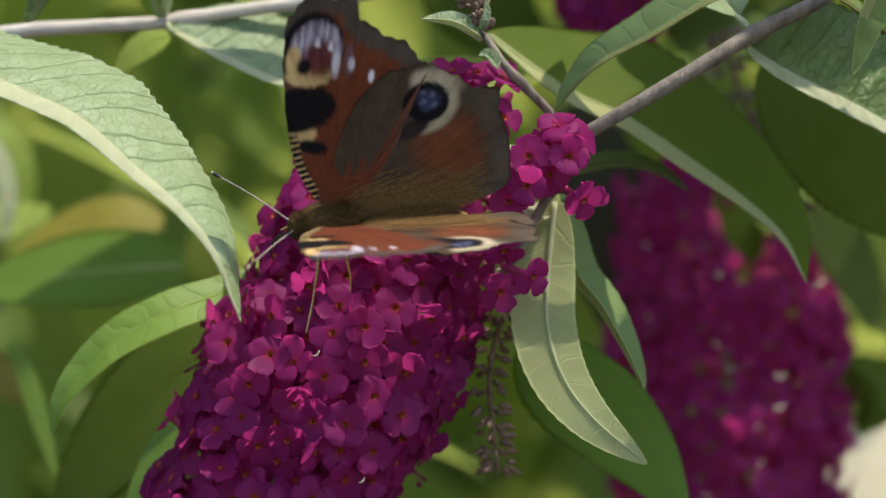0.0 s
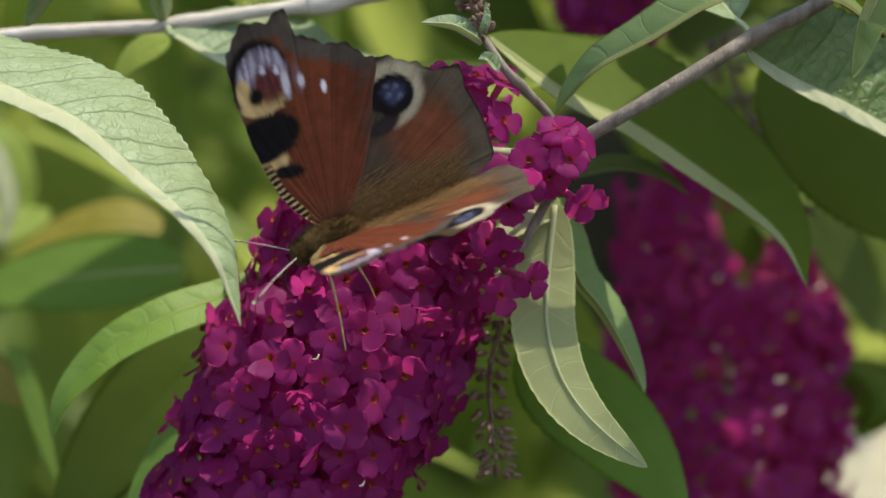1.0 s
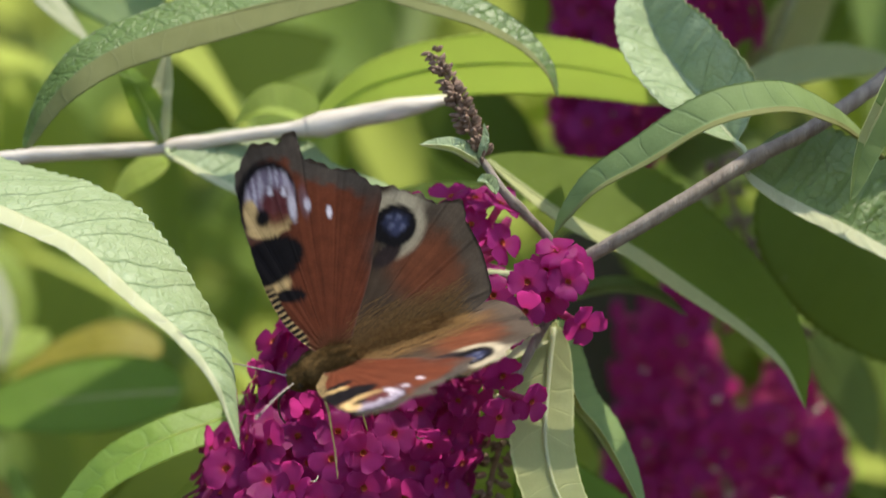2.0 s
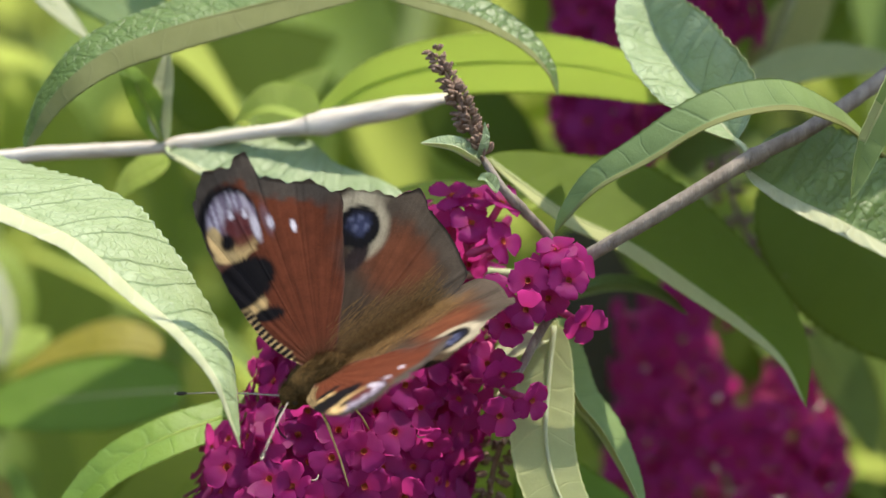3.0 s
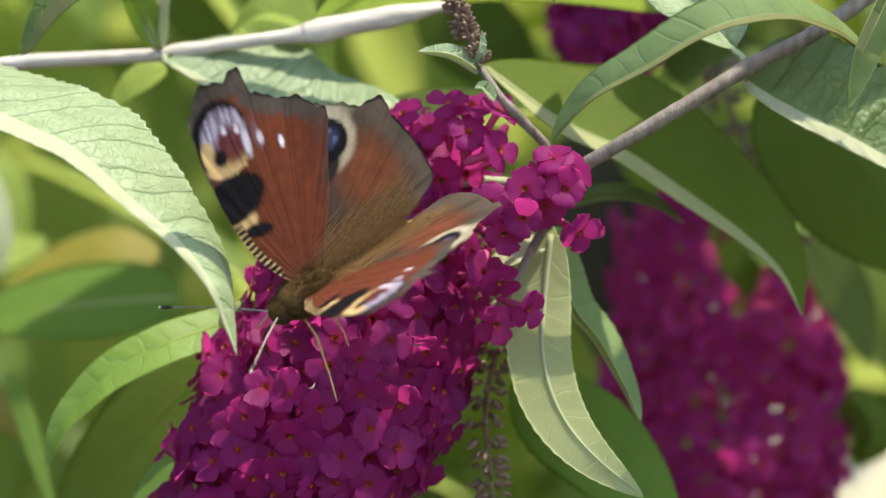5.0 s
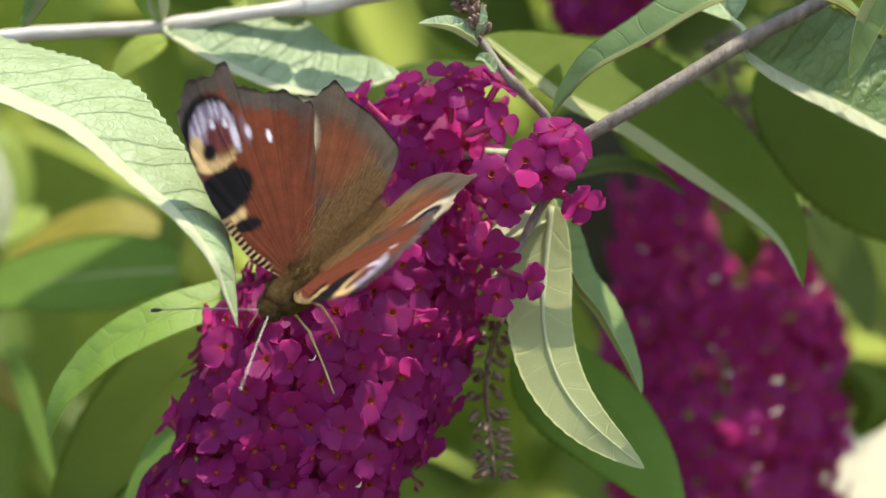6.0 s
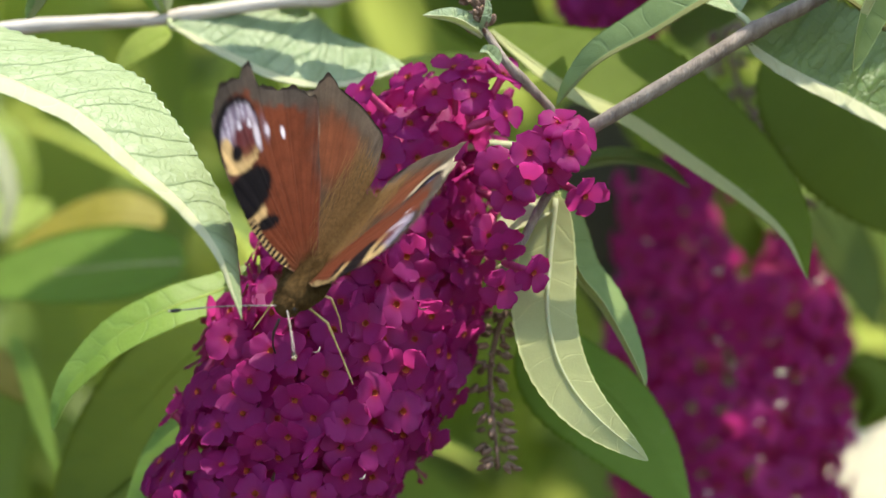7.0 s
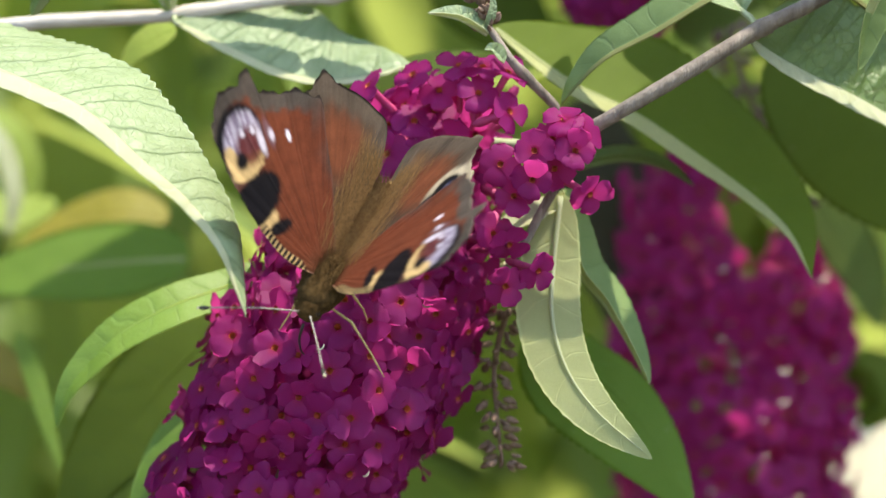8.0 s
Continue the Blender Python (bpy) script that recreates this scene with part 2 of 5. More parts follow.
def tube(points, radii, count=24, sides=10, knots=(), wobble=0.0, seed=1):
    """Verts (mm) and faces of a round rod along a line; knots: (share of the way, swelling)."""
    line, length = curve(points, count)
    tang = np.gradient(line, axis=0)
    tang /= np.linalg.norm(tang, axis=1)[:, None]
    hint = np.array([0.31, -0.9, 0.29])
    a = np.cross(tang, hint)
    a /= np.linalg.norm(a, axis=1)[:, None]
    b = np.cross(tang, a)
    s = np.linspace(0, 1, count)
    rad = np.interp(s, np.linspace(0, 1, len(radii)), radii)
    for where, swell in knots:
        rad = rad * (1 + swell * np.exp(-((s - where) * length / 2.2) ** 2))
    rng = np.random.default_rng(seed)
    turn = np.linspace(0, 2 * np.pi, sides, endpoint=False)
    ring = rad[:, None] * (1 + wobble * rng.standard_normal((count, sides)))
    verts = line[:, None] + ring[..., None] * (np.cos(turn)[None, :, None] * a[:, None] + np.sin(turn)[None, :, None] * b[:, None])
    verts = verts.reshape(-1, 3)
    faces = [(i * sides + j, i * sides + (j + 1) % sides, (i + 1) * sides + (j + 1) % sides, (i + 1) * sides + j) for i in range(count - 1) for j in range(sides)]
    faces += [tuple(range(sides))[::-1], tuple((count - 1) * sides + j for j in range(sides))]
    return verts, faces


def blob(rx, ry, rz, around=12, up=8, rough=0.0, seed=0):
    """Verts and faces of a rounded body, slightly uneven."""
    rng = np.random.default_rng(seed)
    verts, faces = [(0, 0, -rz)], []
    for i in range(1, up):
        h = -math.cos(math.pi * i / up)
        r = math.sin(math.pi * i / up)
        for j in range(around):
            w = 2 * math.pi * j / around
            k = 1 + rough * rng.standard_normal()
            verts.append((rx * r * math.cos(w) * k, ry * r * math.sin(w) * k, rz * h * k))
    verts.append((0, 0, rz))
    last = len(verts) - 1
    for j in range(around):
        k = (j + 1) % around
        faces.append((0, 1 + k, 1 + j))
        faces.append((last, last - around + j, last - around + k))
        for i in range(up - 2):
            a = 1 + i * around
            faces.append((a + j, a + k, a + around + k, a + around + j))
    return np.array(verts, float), faces


def blade(points, wide_a, wide_b, side_a, side_b, top, bow=0.0, seed=0, long=96, wide=11, peak=0.36, quilt=0.06, blunt=0.9, spacing=4.2, turned=False, wavy=1.0):
    """A lance-shaped leaf on a midrib: two halves with their own width and direction, an upper and a lower skin, a toothed rim."""
    rng = np.random.default_rng(seed)
    mid, length = curve(points, long)
    tang = np.gradient(mid, axis=0)
    tang /= np.linalg.norm(tang, axis=1)[:, None]
    s = np.linspace(0.0, 1.0, long)
    b = blunt
    a = b * peak / (1 - peak)
    form = (s ** a) * ((1 - s) ** b)
    form /= form.max()
    top = np.array(top, float)
    wave = np.sin(s * length / 9.0 + rng.uniform(0, 6)) * 0.06 + np.sin(s * length / 3.7 + rng.uniform(0, 6)) * 0.025
    wave = wave * wavy
    halves = []
    for wd, sd, sign in ((wide_b, side_b, -1), (wide_a, side_a, 1)):
        side = np.array(sd, float)[None] - tang * (tang @ np.array(sd, float))[:, None]
        side /= np.linalg.norm(side, axis=1)[:, None]
        nor = np.cross(side, tang)
        nor *= np.sign(nor @ top)[:, None] + 1e-9
        nor /= np.linalg.norm(nor, axis=1)[:, None]
        halves.append((wd, side, nor, sign))
    upper, lower, uvs = [], [], []
    order = [(0, k / wide) for k in range(wide, 0, -1)] + [(1, k / wide) for k in range(0, wide + 1)]
    middle = halves[0][2] + halves[1][2]
    middle /= np.linalg.norm(middle, axis=1)[:, None] + 1e-9
    teeth = 1 + 0.022 * (np.abs(((s * length / 1.9) % 1) - 0.5) * 4 - 1)
    for which, v in order:
        wd, side, nor, sign = halves[which]
        w = wd * form * (teeth if v > 0.95 else 1.0)
        d = w * v
        phase = (s * length - 0.4 * d) / spacing + 0.13 * sign
        phase = phase + 0.16 * np.sin(s * 23.0 + 2.0 * v + seed) + 0.12 * np.sin(s * 51.0 - 3.0 * v)
        puff = np.sin(np.pi * phase) ** 2 * quilt * min(1.0, v * 5) * (1 - 0.8 * v ** 4) * np.clip(form * 3, 0, 1)
        lift = nor * (bow * wd * v * v * form + puff + wave * wd * v * v * 0.5)[:, None]
        base = mid + side * d[:, None] + lift
        use = nor if v > 0 else middle
        upper.append(base + use * 0.07)
        lower.append(base - use * 0.07)
        uvs.append(np.stack([phase, sign * d / 10.0], -1))
    cols = len(order)
    up = np.stack(upper, 1).reshape(-1, 3)
    lo = np.stack(lower, 1).reshape(-1, 3)
    uvs = np.stack(uvs, 1).reshape(-1, 2)
    size = len(up)
    faces, slots = [], []
    for i in range(long - 1):
        for j in range(cols - 1):
            q = (i * cols + j, i * cols + j + 1, (i + 1) * cols + j + 1, (i + 1) * cols + j)
            over = turned and j < wide
            faces.append(q)
            slots.append(1 if over else 0)
            faces.append(tuple(size + k for k in q[::-1]))
            slots.append(0 if over else 1)
        for j in (0, cols - 1):
            e, f = i * cols + j, (i + 1) * cols + j
            faces.append((e, f, size + f, size + e))
            slots.append(1)
    return np.concatenate([up, lo]), faces, slots, np.concatenate([uvs, uvs]), mid, middle


def leaf(points, wide_a, wide_b, side_a, side_b, top, label, skins=None, rib=0.45, rib_skin=None, group="leaves", stalk=None, **more):
    """A leaf of its own: blade, raised midrib on the lower skin and a short stalk."""
    skins = skins or (LEAF_TOP, LEAF_UNDER)
    root = thing("leaf", points[0], label, "leaf", group)
    base = np.array(points[0], float)
    verts, faces, slots, uvs, mid, nor = blade(points, wide_a, wide_b, side_a, side_b, top, **more)
    part("blade", mesh_data("blade", (verts - base) * MM, faces, skins, slots, uvs), root)
    line = mid[1:-2:5] - nor[1:-2:5] * 0.12 - base
    v, f = tube(line, (rib, rib * 0.75, rib * 0.45, rib * 0.15), 30, 7)
    part("midrib", mesh_data("midrib", v * MM, f, [rib_skin or skins[1]]), root, label="paler raised midrib")
    if stalk is not None:
        v, f = tube([np.array(stalk) - base, (np.array(stalk) - base) * 0.5 + np.array((0, 0, 0.3)), (0, 0, 0), mid[3] - base], (0.6, 0.5, 0.5, 0.4), 16, 8)
        part("stalk", mesh_data("stalk", v * MM, f, [STEM_GREEN]), root)
    return root


# ---- ground and surroundings ----
gv = [(x, y, 0.02 * noise.noise(Vector((x * 3, y * 3, 0))) if abs(x) < 4 and abs(y) < 4 else 0.0)
      for y in [3000 * (abs(k) / 20) ** 4 * (1 if k > 0 else -1) for k in range(-20, 21)]
      for x in [3000 * (abs(k) / 20) ** 4 * (1 if k > 0 else -1) for k in range(-20, 21)]]
gf = [(j * 41 + i, j * 41 + i + 1, (j + 1) * 41 + i + 1, (j + 1) * 41 + i) for j in range(40) for i in range(40)]
ground = new("ground", mesh_data("ground", gv, gf, [SOIL]))
tagged(ground, "dark garden soil under the shrub", "ground", kind="structure")

# sheet behind the shrub, its dark colour standing in for the hedge's shaded depth
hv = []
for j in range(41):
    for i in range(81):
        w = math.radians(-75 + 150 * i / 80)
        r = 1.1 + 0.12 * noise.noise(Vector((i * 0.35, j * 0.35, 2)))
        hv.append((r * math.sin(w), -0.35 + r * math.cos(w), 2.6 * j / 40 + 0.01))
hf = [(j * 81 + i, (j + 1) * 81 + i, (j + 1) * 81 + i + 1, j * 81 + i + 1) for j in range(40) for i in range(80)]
tagged(new("backdrop", mesh_data("backdrop", hv, hf, [HEDGE])), "dark green sheet standing in for the hedge's shaded depth", "hedge", kind="structure")


def flat_leaf(size, seed):
    """A curved leaf of one skin for the hedge."""
    r = np.random.default_rng(seed)
    verts, faces, uvs = [], [], []
    arch = r.uniform(0.1, 0.35)
    for i in range(11):
        s = i / 10
        w = 0.17 * size * (s ** 0.5) * (1 - s) ** 0.8 * 1.9
        for k in (-1, -0.5, 0, 0.5, 1):
            verts.append((size * s, w * k, size * (-arch * s * s) + abs(k) * w * 0.35))
            uvs.append((s * size / 5 - abs(k) * w / 10, k * w / 10))
    for i in range(10):
        for k in range(4):
            faces.append((i * 5 + k, i * 5 + k + 1, (i + 1) * 5 + k + 1, (i + 1) * 5 + k))
    return np.array(verts), faces, uvs


def foliage(name, count, box, sizes, mat, label, seed):
    r = np.random.default_rng(seed)
    shapes = [flat_leaf(1.0, k) for k in range(6)]
    verts, faces, uvs = [], [], []
    total = 0
    for c in range(count):
        v, f, u = shapes[c % 6]
        size = r.uniform(*sizes)
        m = Euler((r.uniform(-0.9, 0.9), r.uniform(-0.3, 1.1), r.uniform(0, 6.3))).to_matrix()
        at = np.array([r.uniform(*b) for b in box])
        verts.append((v * size) @ np.array(m).T + at)
        faces += [tuple(k + total for k in q) for q in f]
        uvs += [(a * size, b * size) for a, b in u]
        total += len(v)
    ob = new(name, mesh_data(name, np.concatenate(verts) * MM + np.array(CENTRE), faces, [mat], uvs=uvs))
    return tagged(ob, label, "foliage", kind="stuff")


foliage("hedge_foliage", 1500, ((-420, 420), (330, 620), (-420, 130)), (50, 110), LEAF_FAR, "green leaves of the hedge far behind, out of focus", 11)
# unseen high leaves, added to darken the hedge on the right
foliage("shrub_foliage", 90, ((20, 190), (190, 310), (100, 180)), (50, 100), LEAF_FAR, "unseen shrub leaves added above and behind the stem to shade the hedge", 13)
foliage("shrub_foliage", 110, ((-150, 150), (150, 290), (-130, 95)), (50, 100), LEAF_FAR, "sunlit and shaded shrub leaves behind the blossom", 12)

# ---- stems ----
def stem(name, points, radii, mat, label, knots=(), category="stem", count=40, **more):
    base = np.array(points[0], float)
    root = thing(name, points[0], label, category)
    v, f = tube([np.array(p) - base for p in points], radii, count, 12, knots, 0.03, **more)
    part("bark", mesh_data("bark", v * MM, f, [mat]), root)
    line, _ = curve([np.array(p) - base for p in points], 100)
    for where, _ in knots:
        k = int(where * 99)
        rad = float(np.interp(where, np.linspace(0, 1, len(radii)), radii))
        v, f = tube([line[k - 2], line[k], line[k + 2]], (rad * 1.05, rad * 1.22, rad * 1.05), 9, 12, wobble=0.06)
        part("node", mesh_data("node", v * MM, f, [mat]), root, label="swollen leaf node")
    return root


stem("stem", [(105, 210, -1302), (125, 160, -700), (150, 70, -120), (128, 28, 40), (96, 17, 58)], (7.0, 5.0, 3.0, 1.8, 1.5), STEM_GREY, "main woody stem of the shrub rising from the ground", ((0.6, 0.3),), seed=2, count=120)
stem("stem", [(96, 17, 58), (77.6, 16.0, 53.4), (66.1, 12.0, 44.1), (54.2, 6.0, 36.0), (45.7, 4.0, 31.7), (33.1, 2.0, 24.1), (21.0, 4.0, 17.0), (16.9, 9.0, 15.1)], (1.5, 1.4, 1.3, 1.2, 1.15, 1.15, 1.1, 1.0), STEM_GREY, "grey-brown woody stem with a leaf node", ((0.625, 0.12),), seed=3, count=70)
# unseen shoot, added to carry the overhead leaves that cast shade
stem("stem", [(128, 28, 40), (118, 40, 82), (84, 54, 90), (48, 66, 94), (10, 72, 100)], (1.6, 1.4, 1.2, 1.0, 0.6), STEM_GREY, "unseen woody shoot added over the blossoms to carry shading leaves", seed=8)
stem("stem", [(62, 62, 92), (56, 78, 60), (46, 105, 38), (39.9, 112.0, 13.1)], (0.9, 0.8, 0.8, 0.9), STEM_GREEN, "thin stalk of a blossom spike", seed=9)
stem("stem", [(16.9, 9.0, 15.1), (16.0, 6.0, 19.8), (12.2, 3.0, 23.9), (9.3, 1.0, 26.9), (6.8, 2.0, 30.6), (5.1, 3.0, 33.1)], (0.8, 0.75, 0.7, 0.65, 0.6, 0.5), STEM_GREY, "thin grey stem carrying a dry seed head", ((0.55, 0.3),), seed=4)
stem("stem", [(-84.0, 36.0, 31.0), (-63.1, 32.0, 33.3), (-58.8, 31.0, 33.6), (-54.5, 31.0, 33.8), (-42.4, 29.0, 34.4), (-31.2, 28.0, 36.1), (-19.9, 28.0, 37.6), (-15.8, 28.0, 38.5), (-8.9, 28.0, 39.8), (-2.9, 28.0, 41.0), (1.4, 30.0, 42.0)], (1.25, 1.2, 1.15, 1.15, 1.1, 1.0, 1.0, 1.1, 1.7, 1.7, 0.6), STEM_PALE, "pale sunlit stem with swollen leaf nodes", ((0.525, 0.4), (0.765, 0.4)), seed=5)
stem("stem", [(16.8, 4.0, 15.0), (16.0, 6.0, 9.0), (13.8, 5.5, 4.8), (10.8, 4.5, -0.8), (7.6, 6.0, -5.0)], (0.9, 0.75, 0.7, 0.65, 0.5), STEM_GREY, "thin grey stalk below the fork", seed=6)
stem("stem", [(16.8, 9.0, 15.0), (12.0, 12.0, 14.6), (6.0, 13.0, 15.0), (-2.0, 13.0, 14.0)], (0.9, 0.8, 0.75, 0.7), STEM_GREEN, "green stalk carrying the blossom spike", seed=7)

# ---- leaves in front and beside ----
leaf([(-87.0, 0.0, 33.4), (-74.8, -7.2, 28.8), (-64.4, -14.5, 24.6), (-57.7, -17.4, 21.7), (-51.8, -20.3, 18.6), (-43.5, -23.2, 11.3), (-37.7, -24.6, 6.3), (-32.6, -26.1, -0.3), (-30.1, -26.1, -7.2), (-29.0, -26.1, -10.6)], 20.8, 3.6,
     (0.45, 0.85, 0.40), (-0.40, -0.75, -0.35), (0.2, -0.3, 0.95), "large grey-green sunlit leaf with a toothed rim, hanging beside the blossom", bow=-0.16, seed=1, peak=0.33, blunt=0.95, quilt=0.26, spacing=5.4, turned=True, long=170, wide=22)
leaf([(-41.4, 27.0, 33.3), (-32.8, 24.0, 29.1), (-24.2, 22.0, 25.5), (-15.7, 22.0, 24.6), (-5.6, 24.0, 26.9)], 15.0, 1.8, (0.1, 0.6, 0.75), (-0.1, -0.8, -0.4), (0.1, -0.3, 0.95), "broad leaf with dappled shade behind the butterfly", bow=-0.1, seed=2, blunt=0.7, peak=0.45, quilt=0.2, stalk=(-41.8, 29.0, 34.2), turned=True)
leaf([(-10.2, 20.0, 58.1), (-22.0, 17.0, 56.5), (-32.1, 14.0, 54.0), (-40.4, 11.0, 51.6), (-48.8, 9.0, 48.5), (-54.6, 8.0, 44.6), (-58.9, 9.0, 39.9), (-62.1, 10.0, 33.6)], 7.0, 4.2, (-0.2, 0.75, 0.6), (0.25, -0.5, -0.8), (-0.2, -0.2, 1), "long arching grey-green leaf above the pale stem", (LEAF_CREASED, LEAF_OLIVE), bow=-0.05, seed=3, blunt=0.45, peak=0.5, turned=True)
leaf([(-10.2, 20.0, 58.1), (-4.6, 18.0, 56.6), (1.4, 16.0, 54.8), (6.1, 15.0, 53.0), (11.8, 15.0, 49.7), (15.6, 15.0, 45.8), (17.4, 15.0, 41.5)], 4.0, 2.4, (0.4, 0.6, 0.6), (0.0, -0.7, -0.6), (0.1, 0, 1), "slender arching leaf tip above the pale stem", (LEAF_CREASED, LEAF_OLIVE), seed=4, blunt=0.7, turned=True)
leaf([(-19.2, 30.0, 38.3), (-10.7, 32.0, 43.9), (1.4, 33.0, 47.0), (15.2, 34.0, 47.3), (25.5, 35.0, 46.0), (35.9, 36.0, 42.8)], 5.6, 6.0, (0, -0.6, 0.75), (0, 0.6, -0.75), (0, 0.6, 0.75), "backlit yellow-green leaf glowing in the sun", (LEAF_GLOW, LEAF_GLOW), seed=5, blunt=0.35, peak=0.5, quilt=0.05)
leaf([(43.8, 6.0, 34.3), (41.7, 9.0, 36.9), (39.8, 12.0, 40.2), (35.4, 15.0, 45.4), (32.6, 18.0, 50.1), (30.8, 20.0, 54.9), (29.8, 22.0, 59.7)], 9.4, 9.6, (0.75, -0.55, 0.3), (-0.75, -0.5, 0.15), (0.1, -0.5, 0.8), "folded leaf, pale where the sun strikes it, at a stem node", (LEAF_TOP, LEAF_UNDER), seed=6, blunt=0.6, peak=0.42, quilt=0.3, stalk=(45.7, 5.0, 32.1))
leaf([(66.0, 8.0, 32.0), (60.0, 0.0, 36.2), (56.2, -6.0, 37.7), (50.7, -12.0, 38.9), (43.1, -17.0, 37.8), (37.3, -19.0, 35.6), (29.9, -19.0, 31.1), (22.6, -18.0, 27.1), (18.4, -16.0, 23.0), (16.3, -14.0, 20.1)], 4.5, 1.3, (-0.35, 0.12, 0.9), (0.2, -0.8, -0.4), (0, -0.3, 1), "arching grey-green leaf with a paler lower edge", (LEAF_SAGE, LEAF_OLIVE), seed=7, blunt=0.6, peak=0.5, bow=-0.1, turned=True)
leaf([(44.9, 6.0, 30.2), (48.9, 7.0, 27.6), (53.5, 8.0, 25.2), (58.5, 10.0, 23.0), (66.0, 13.0, 19.2), (80.0, 17.0, 11.6)], 13.5, 3.0, (0.42, 0.35, 0.8), (-0.25, -0.7, -0.5), (0, -0.3, 1), "creased green leaf with a pale sunlit edge and brown spots", (LEAF_CREASED, LEAF_UNDER), seed=8, blunt=0.6, peak=0.36, quilt=0.45, spacing=4.6, stalk=(45.7, 4.0, 31.9), turned=True, long=120, wide=16)
leaf([(69.4, -4.0, 49.1), (64.9, -6.0, 39.8), (61.8, -6.0, 33.2), (60.0, -5.0, 25.6)], 4.4, 2.6, (0.8, 0.4, 0.3), (-0.5, -0.8, 0.1), (0, -0.5, 0.8), "narrow drooping green leaf by the stem", (LEAF_SAGE, LEAF_PALE), seed=9, blunt=0.7)
leaf([(6.5, 22.0, 32.6), (18.4, 23.0, 24.3), (27.8, 24.0, 19.9), (37.2, 25.0, 13.8), (45.8, 25.0, 7.6), (51.7, 24.0, 1.8), (54.9, 23.0, -5.2)], 15.0, 4.0, (0.42, 0.6, 0.65), (-0.25, -0.75, -0.4), (0.1, -0.3, 1), "long shaded dark green leaf with a pale midrib", (LEAF_SHADED, LEAF_PALE), seed=10, blunt=1.0, peak=0.45, rib=0.5, turned=True)
leaf([(19.4, 30.0, 11.6), (26.3, 30.0, 12.8), (32.3, 30.0, 11.7), (37.3, 30.0, 8.8)], 2.6, 1.6, (0, 0.5, 0.8), (0, -0.8, 0.5), (0, 0, 1), "small narrow green leaf in half shade", (LEAF_SAGE, LEAF_SAGE), seed=11)
# added dark leaf shape that stands in for the shaded background here
leaf([(21.0, 120.0, 24.0), (26.0, 124.0, 8.0), (32.0, 128.0, -8.0), (39.0, 132.0, -28.0)], 9.0, 9.0, (0.95, 0.05, 0.25), (-0.95, -0.05, -0.25), (0.05, -0.97, -0.2), "dark leaf shape added for deep shade, with the shade in its colour", (LEAF_DEEP_SHADE, LEAF_DEEP_SHADE), seed=41, long=40, wide=6)
leaf([(16.7, 9.0, 7.5), (15.7, 8.0, -2.6), (15.4, 6.0, -10.6), (17.4, 4.0, -18.2), (21.9, 2.0, -24.7), (30.2, 1.0, -31.8)], 5.3, 4.3, (-0.97, 0.05, -0.2), (0.95, 0.05, 0.3), (0.1, 0.9, -0.2), "pale underside of a hanging leaf with a felted midrib", (LEAF_PALE, LEAF_PALE), seed=12, wavy=0.3, blunt=0.75, peak=0.38, rib=0.45, rib_skin=LEAF_UNDER)
leaf([(16.5, 10.5, 6.3), (13.3, 10.0, 4.8), (10.3, 9.5, 3.4), (5.0, 9.5, 0.2)], 2.8, 2.6, (-0.2, 0.7, 0.6), (0.1, -0.7, -0.4), (0, -0.3, 1), "small sunlit pale leaf half hidden behind the florets", (LEAF_UNDER, LEAF_UNDER), seed=33, blunt=0.6)
# bright skin replaces the sun, which the stem and glowing leaf block here
leaf([(-16.7, 34.0, 19.9), (-8.1, 33.0, 22.8), (0.5, 33.0, 24.4), (10.0, 33.0, 25.1), (15.2, 33.0, 25.9)], 7.0, 3.0, (0.1, 0.65, 0.7), (0, -0.7, -0.5), (0, -0.3, 1), "pale green leaf behind the blossom's top, sunlight put into its colour", (LEAF_GLOW, LEAF_GLOW), seed=34, blunt=0.5, peak=0.45)
leaf([(16.9, 10.0, 8.1), (18.3, 11.5, 0.9), (19.8, 12.5, -4.5), (23.3, 13.0, -8.9), (27.0, 13.5, -15.1), (30.1, 14.0, -21.0)], 5.6, 1.7, (0.7, 0.8, 0.4), (0.3, -0.9, 0.3), (0.3, -0.1, 0.9), "folded hanging leaf, bright green on its sunlit half", (LEAF_SAGE, LEAF_PALE), seed=13, wavy=0.12, blunt=0.65, peak=0.4)
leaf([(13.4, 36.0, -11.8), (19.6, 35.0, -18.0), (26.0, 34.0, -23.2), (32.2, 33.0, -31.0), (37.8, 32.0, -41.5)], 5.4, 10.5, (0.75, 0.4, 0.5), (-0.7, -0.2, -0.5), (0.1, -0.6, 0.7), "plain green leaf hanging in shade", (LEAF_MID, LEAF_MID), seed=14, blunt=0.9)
leaf([(53.8, 48.0, 35.0), (61.8, 50.0, 22.8), (69.9, 54.0, 11.5), (79.0, 58.0, 0.1)], 13.0, 14.0, (0.7, 0.5, 0.4), (-0.7, -0.2, -0.5), (0.1, -0.6, 0.7), "broad dark green leaf in shade behind the seed head", (LEAF_SHADED, LEAF_SHADED), seed=32)
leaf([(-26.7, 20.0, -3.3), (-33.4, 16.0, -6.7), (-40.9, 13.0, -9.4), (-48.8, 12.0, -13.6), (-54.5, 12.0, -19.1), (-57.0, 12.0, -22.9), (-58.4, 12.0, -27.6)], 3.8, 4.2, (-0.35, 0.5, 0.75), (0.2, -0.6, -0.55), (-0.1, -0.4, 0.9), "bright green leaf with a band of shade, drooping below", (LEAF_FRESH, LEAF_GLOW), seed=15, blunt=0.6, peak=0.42)
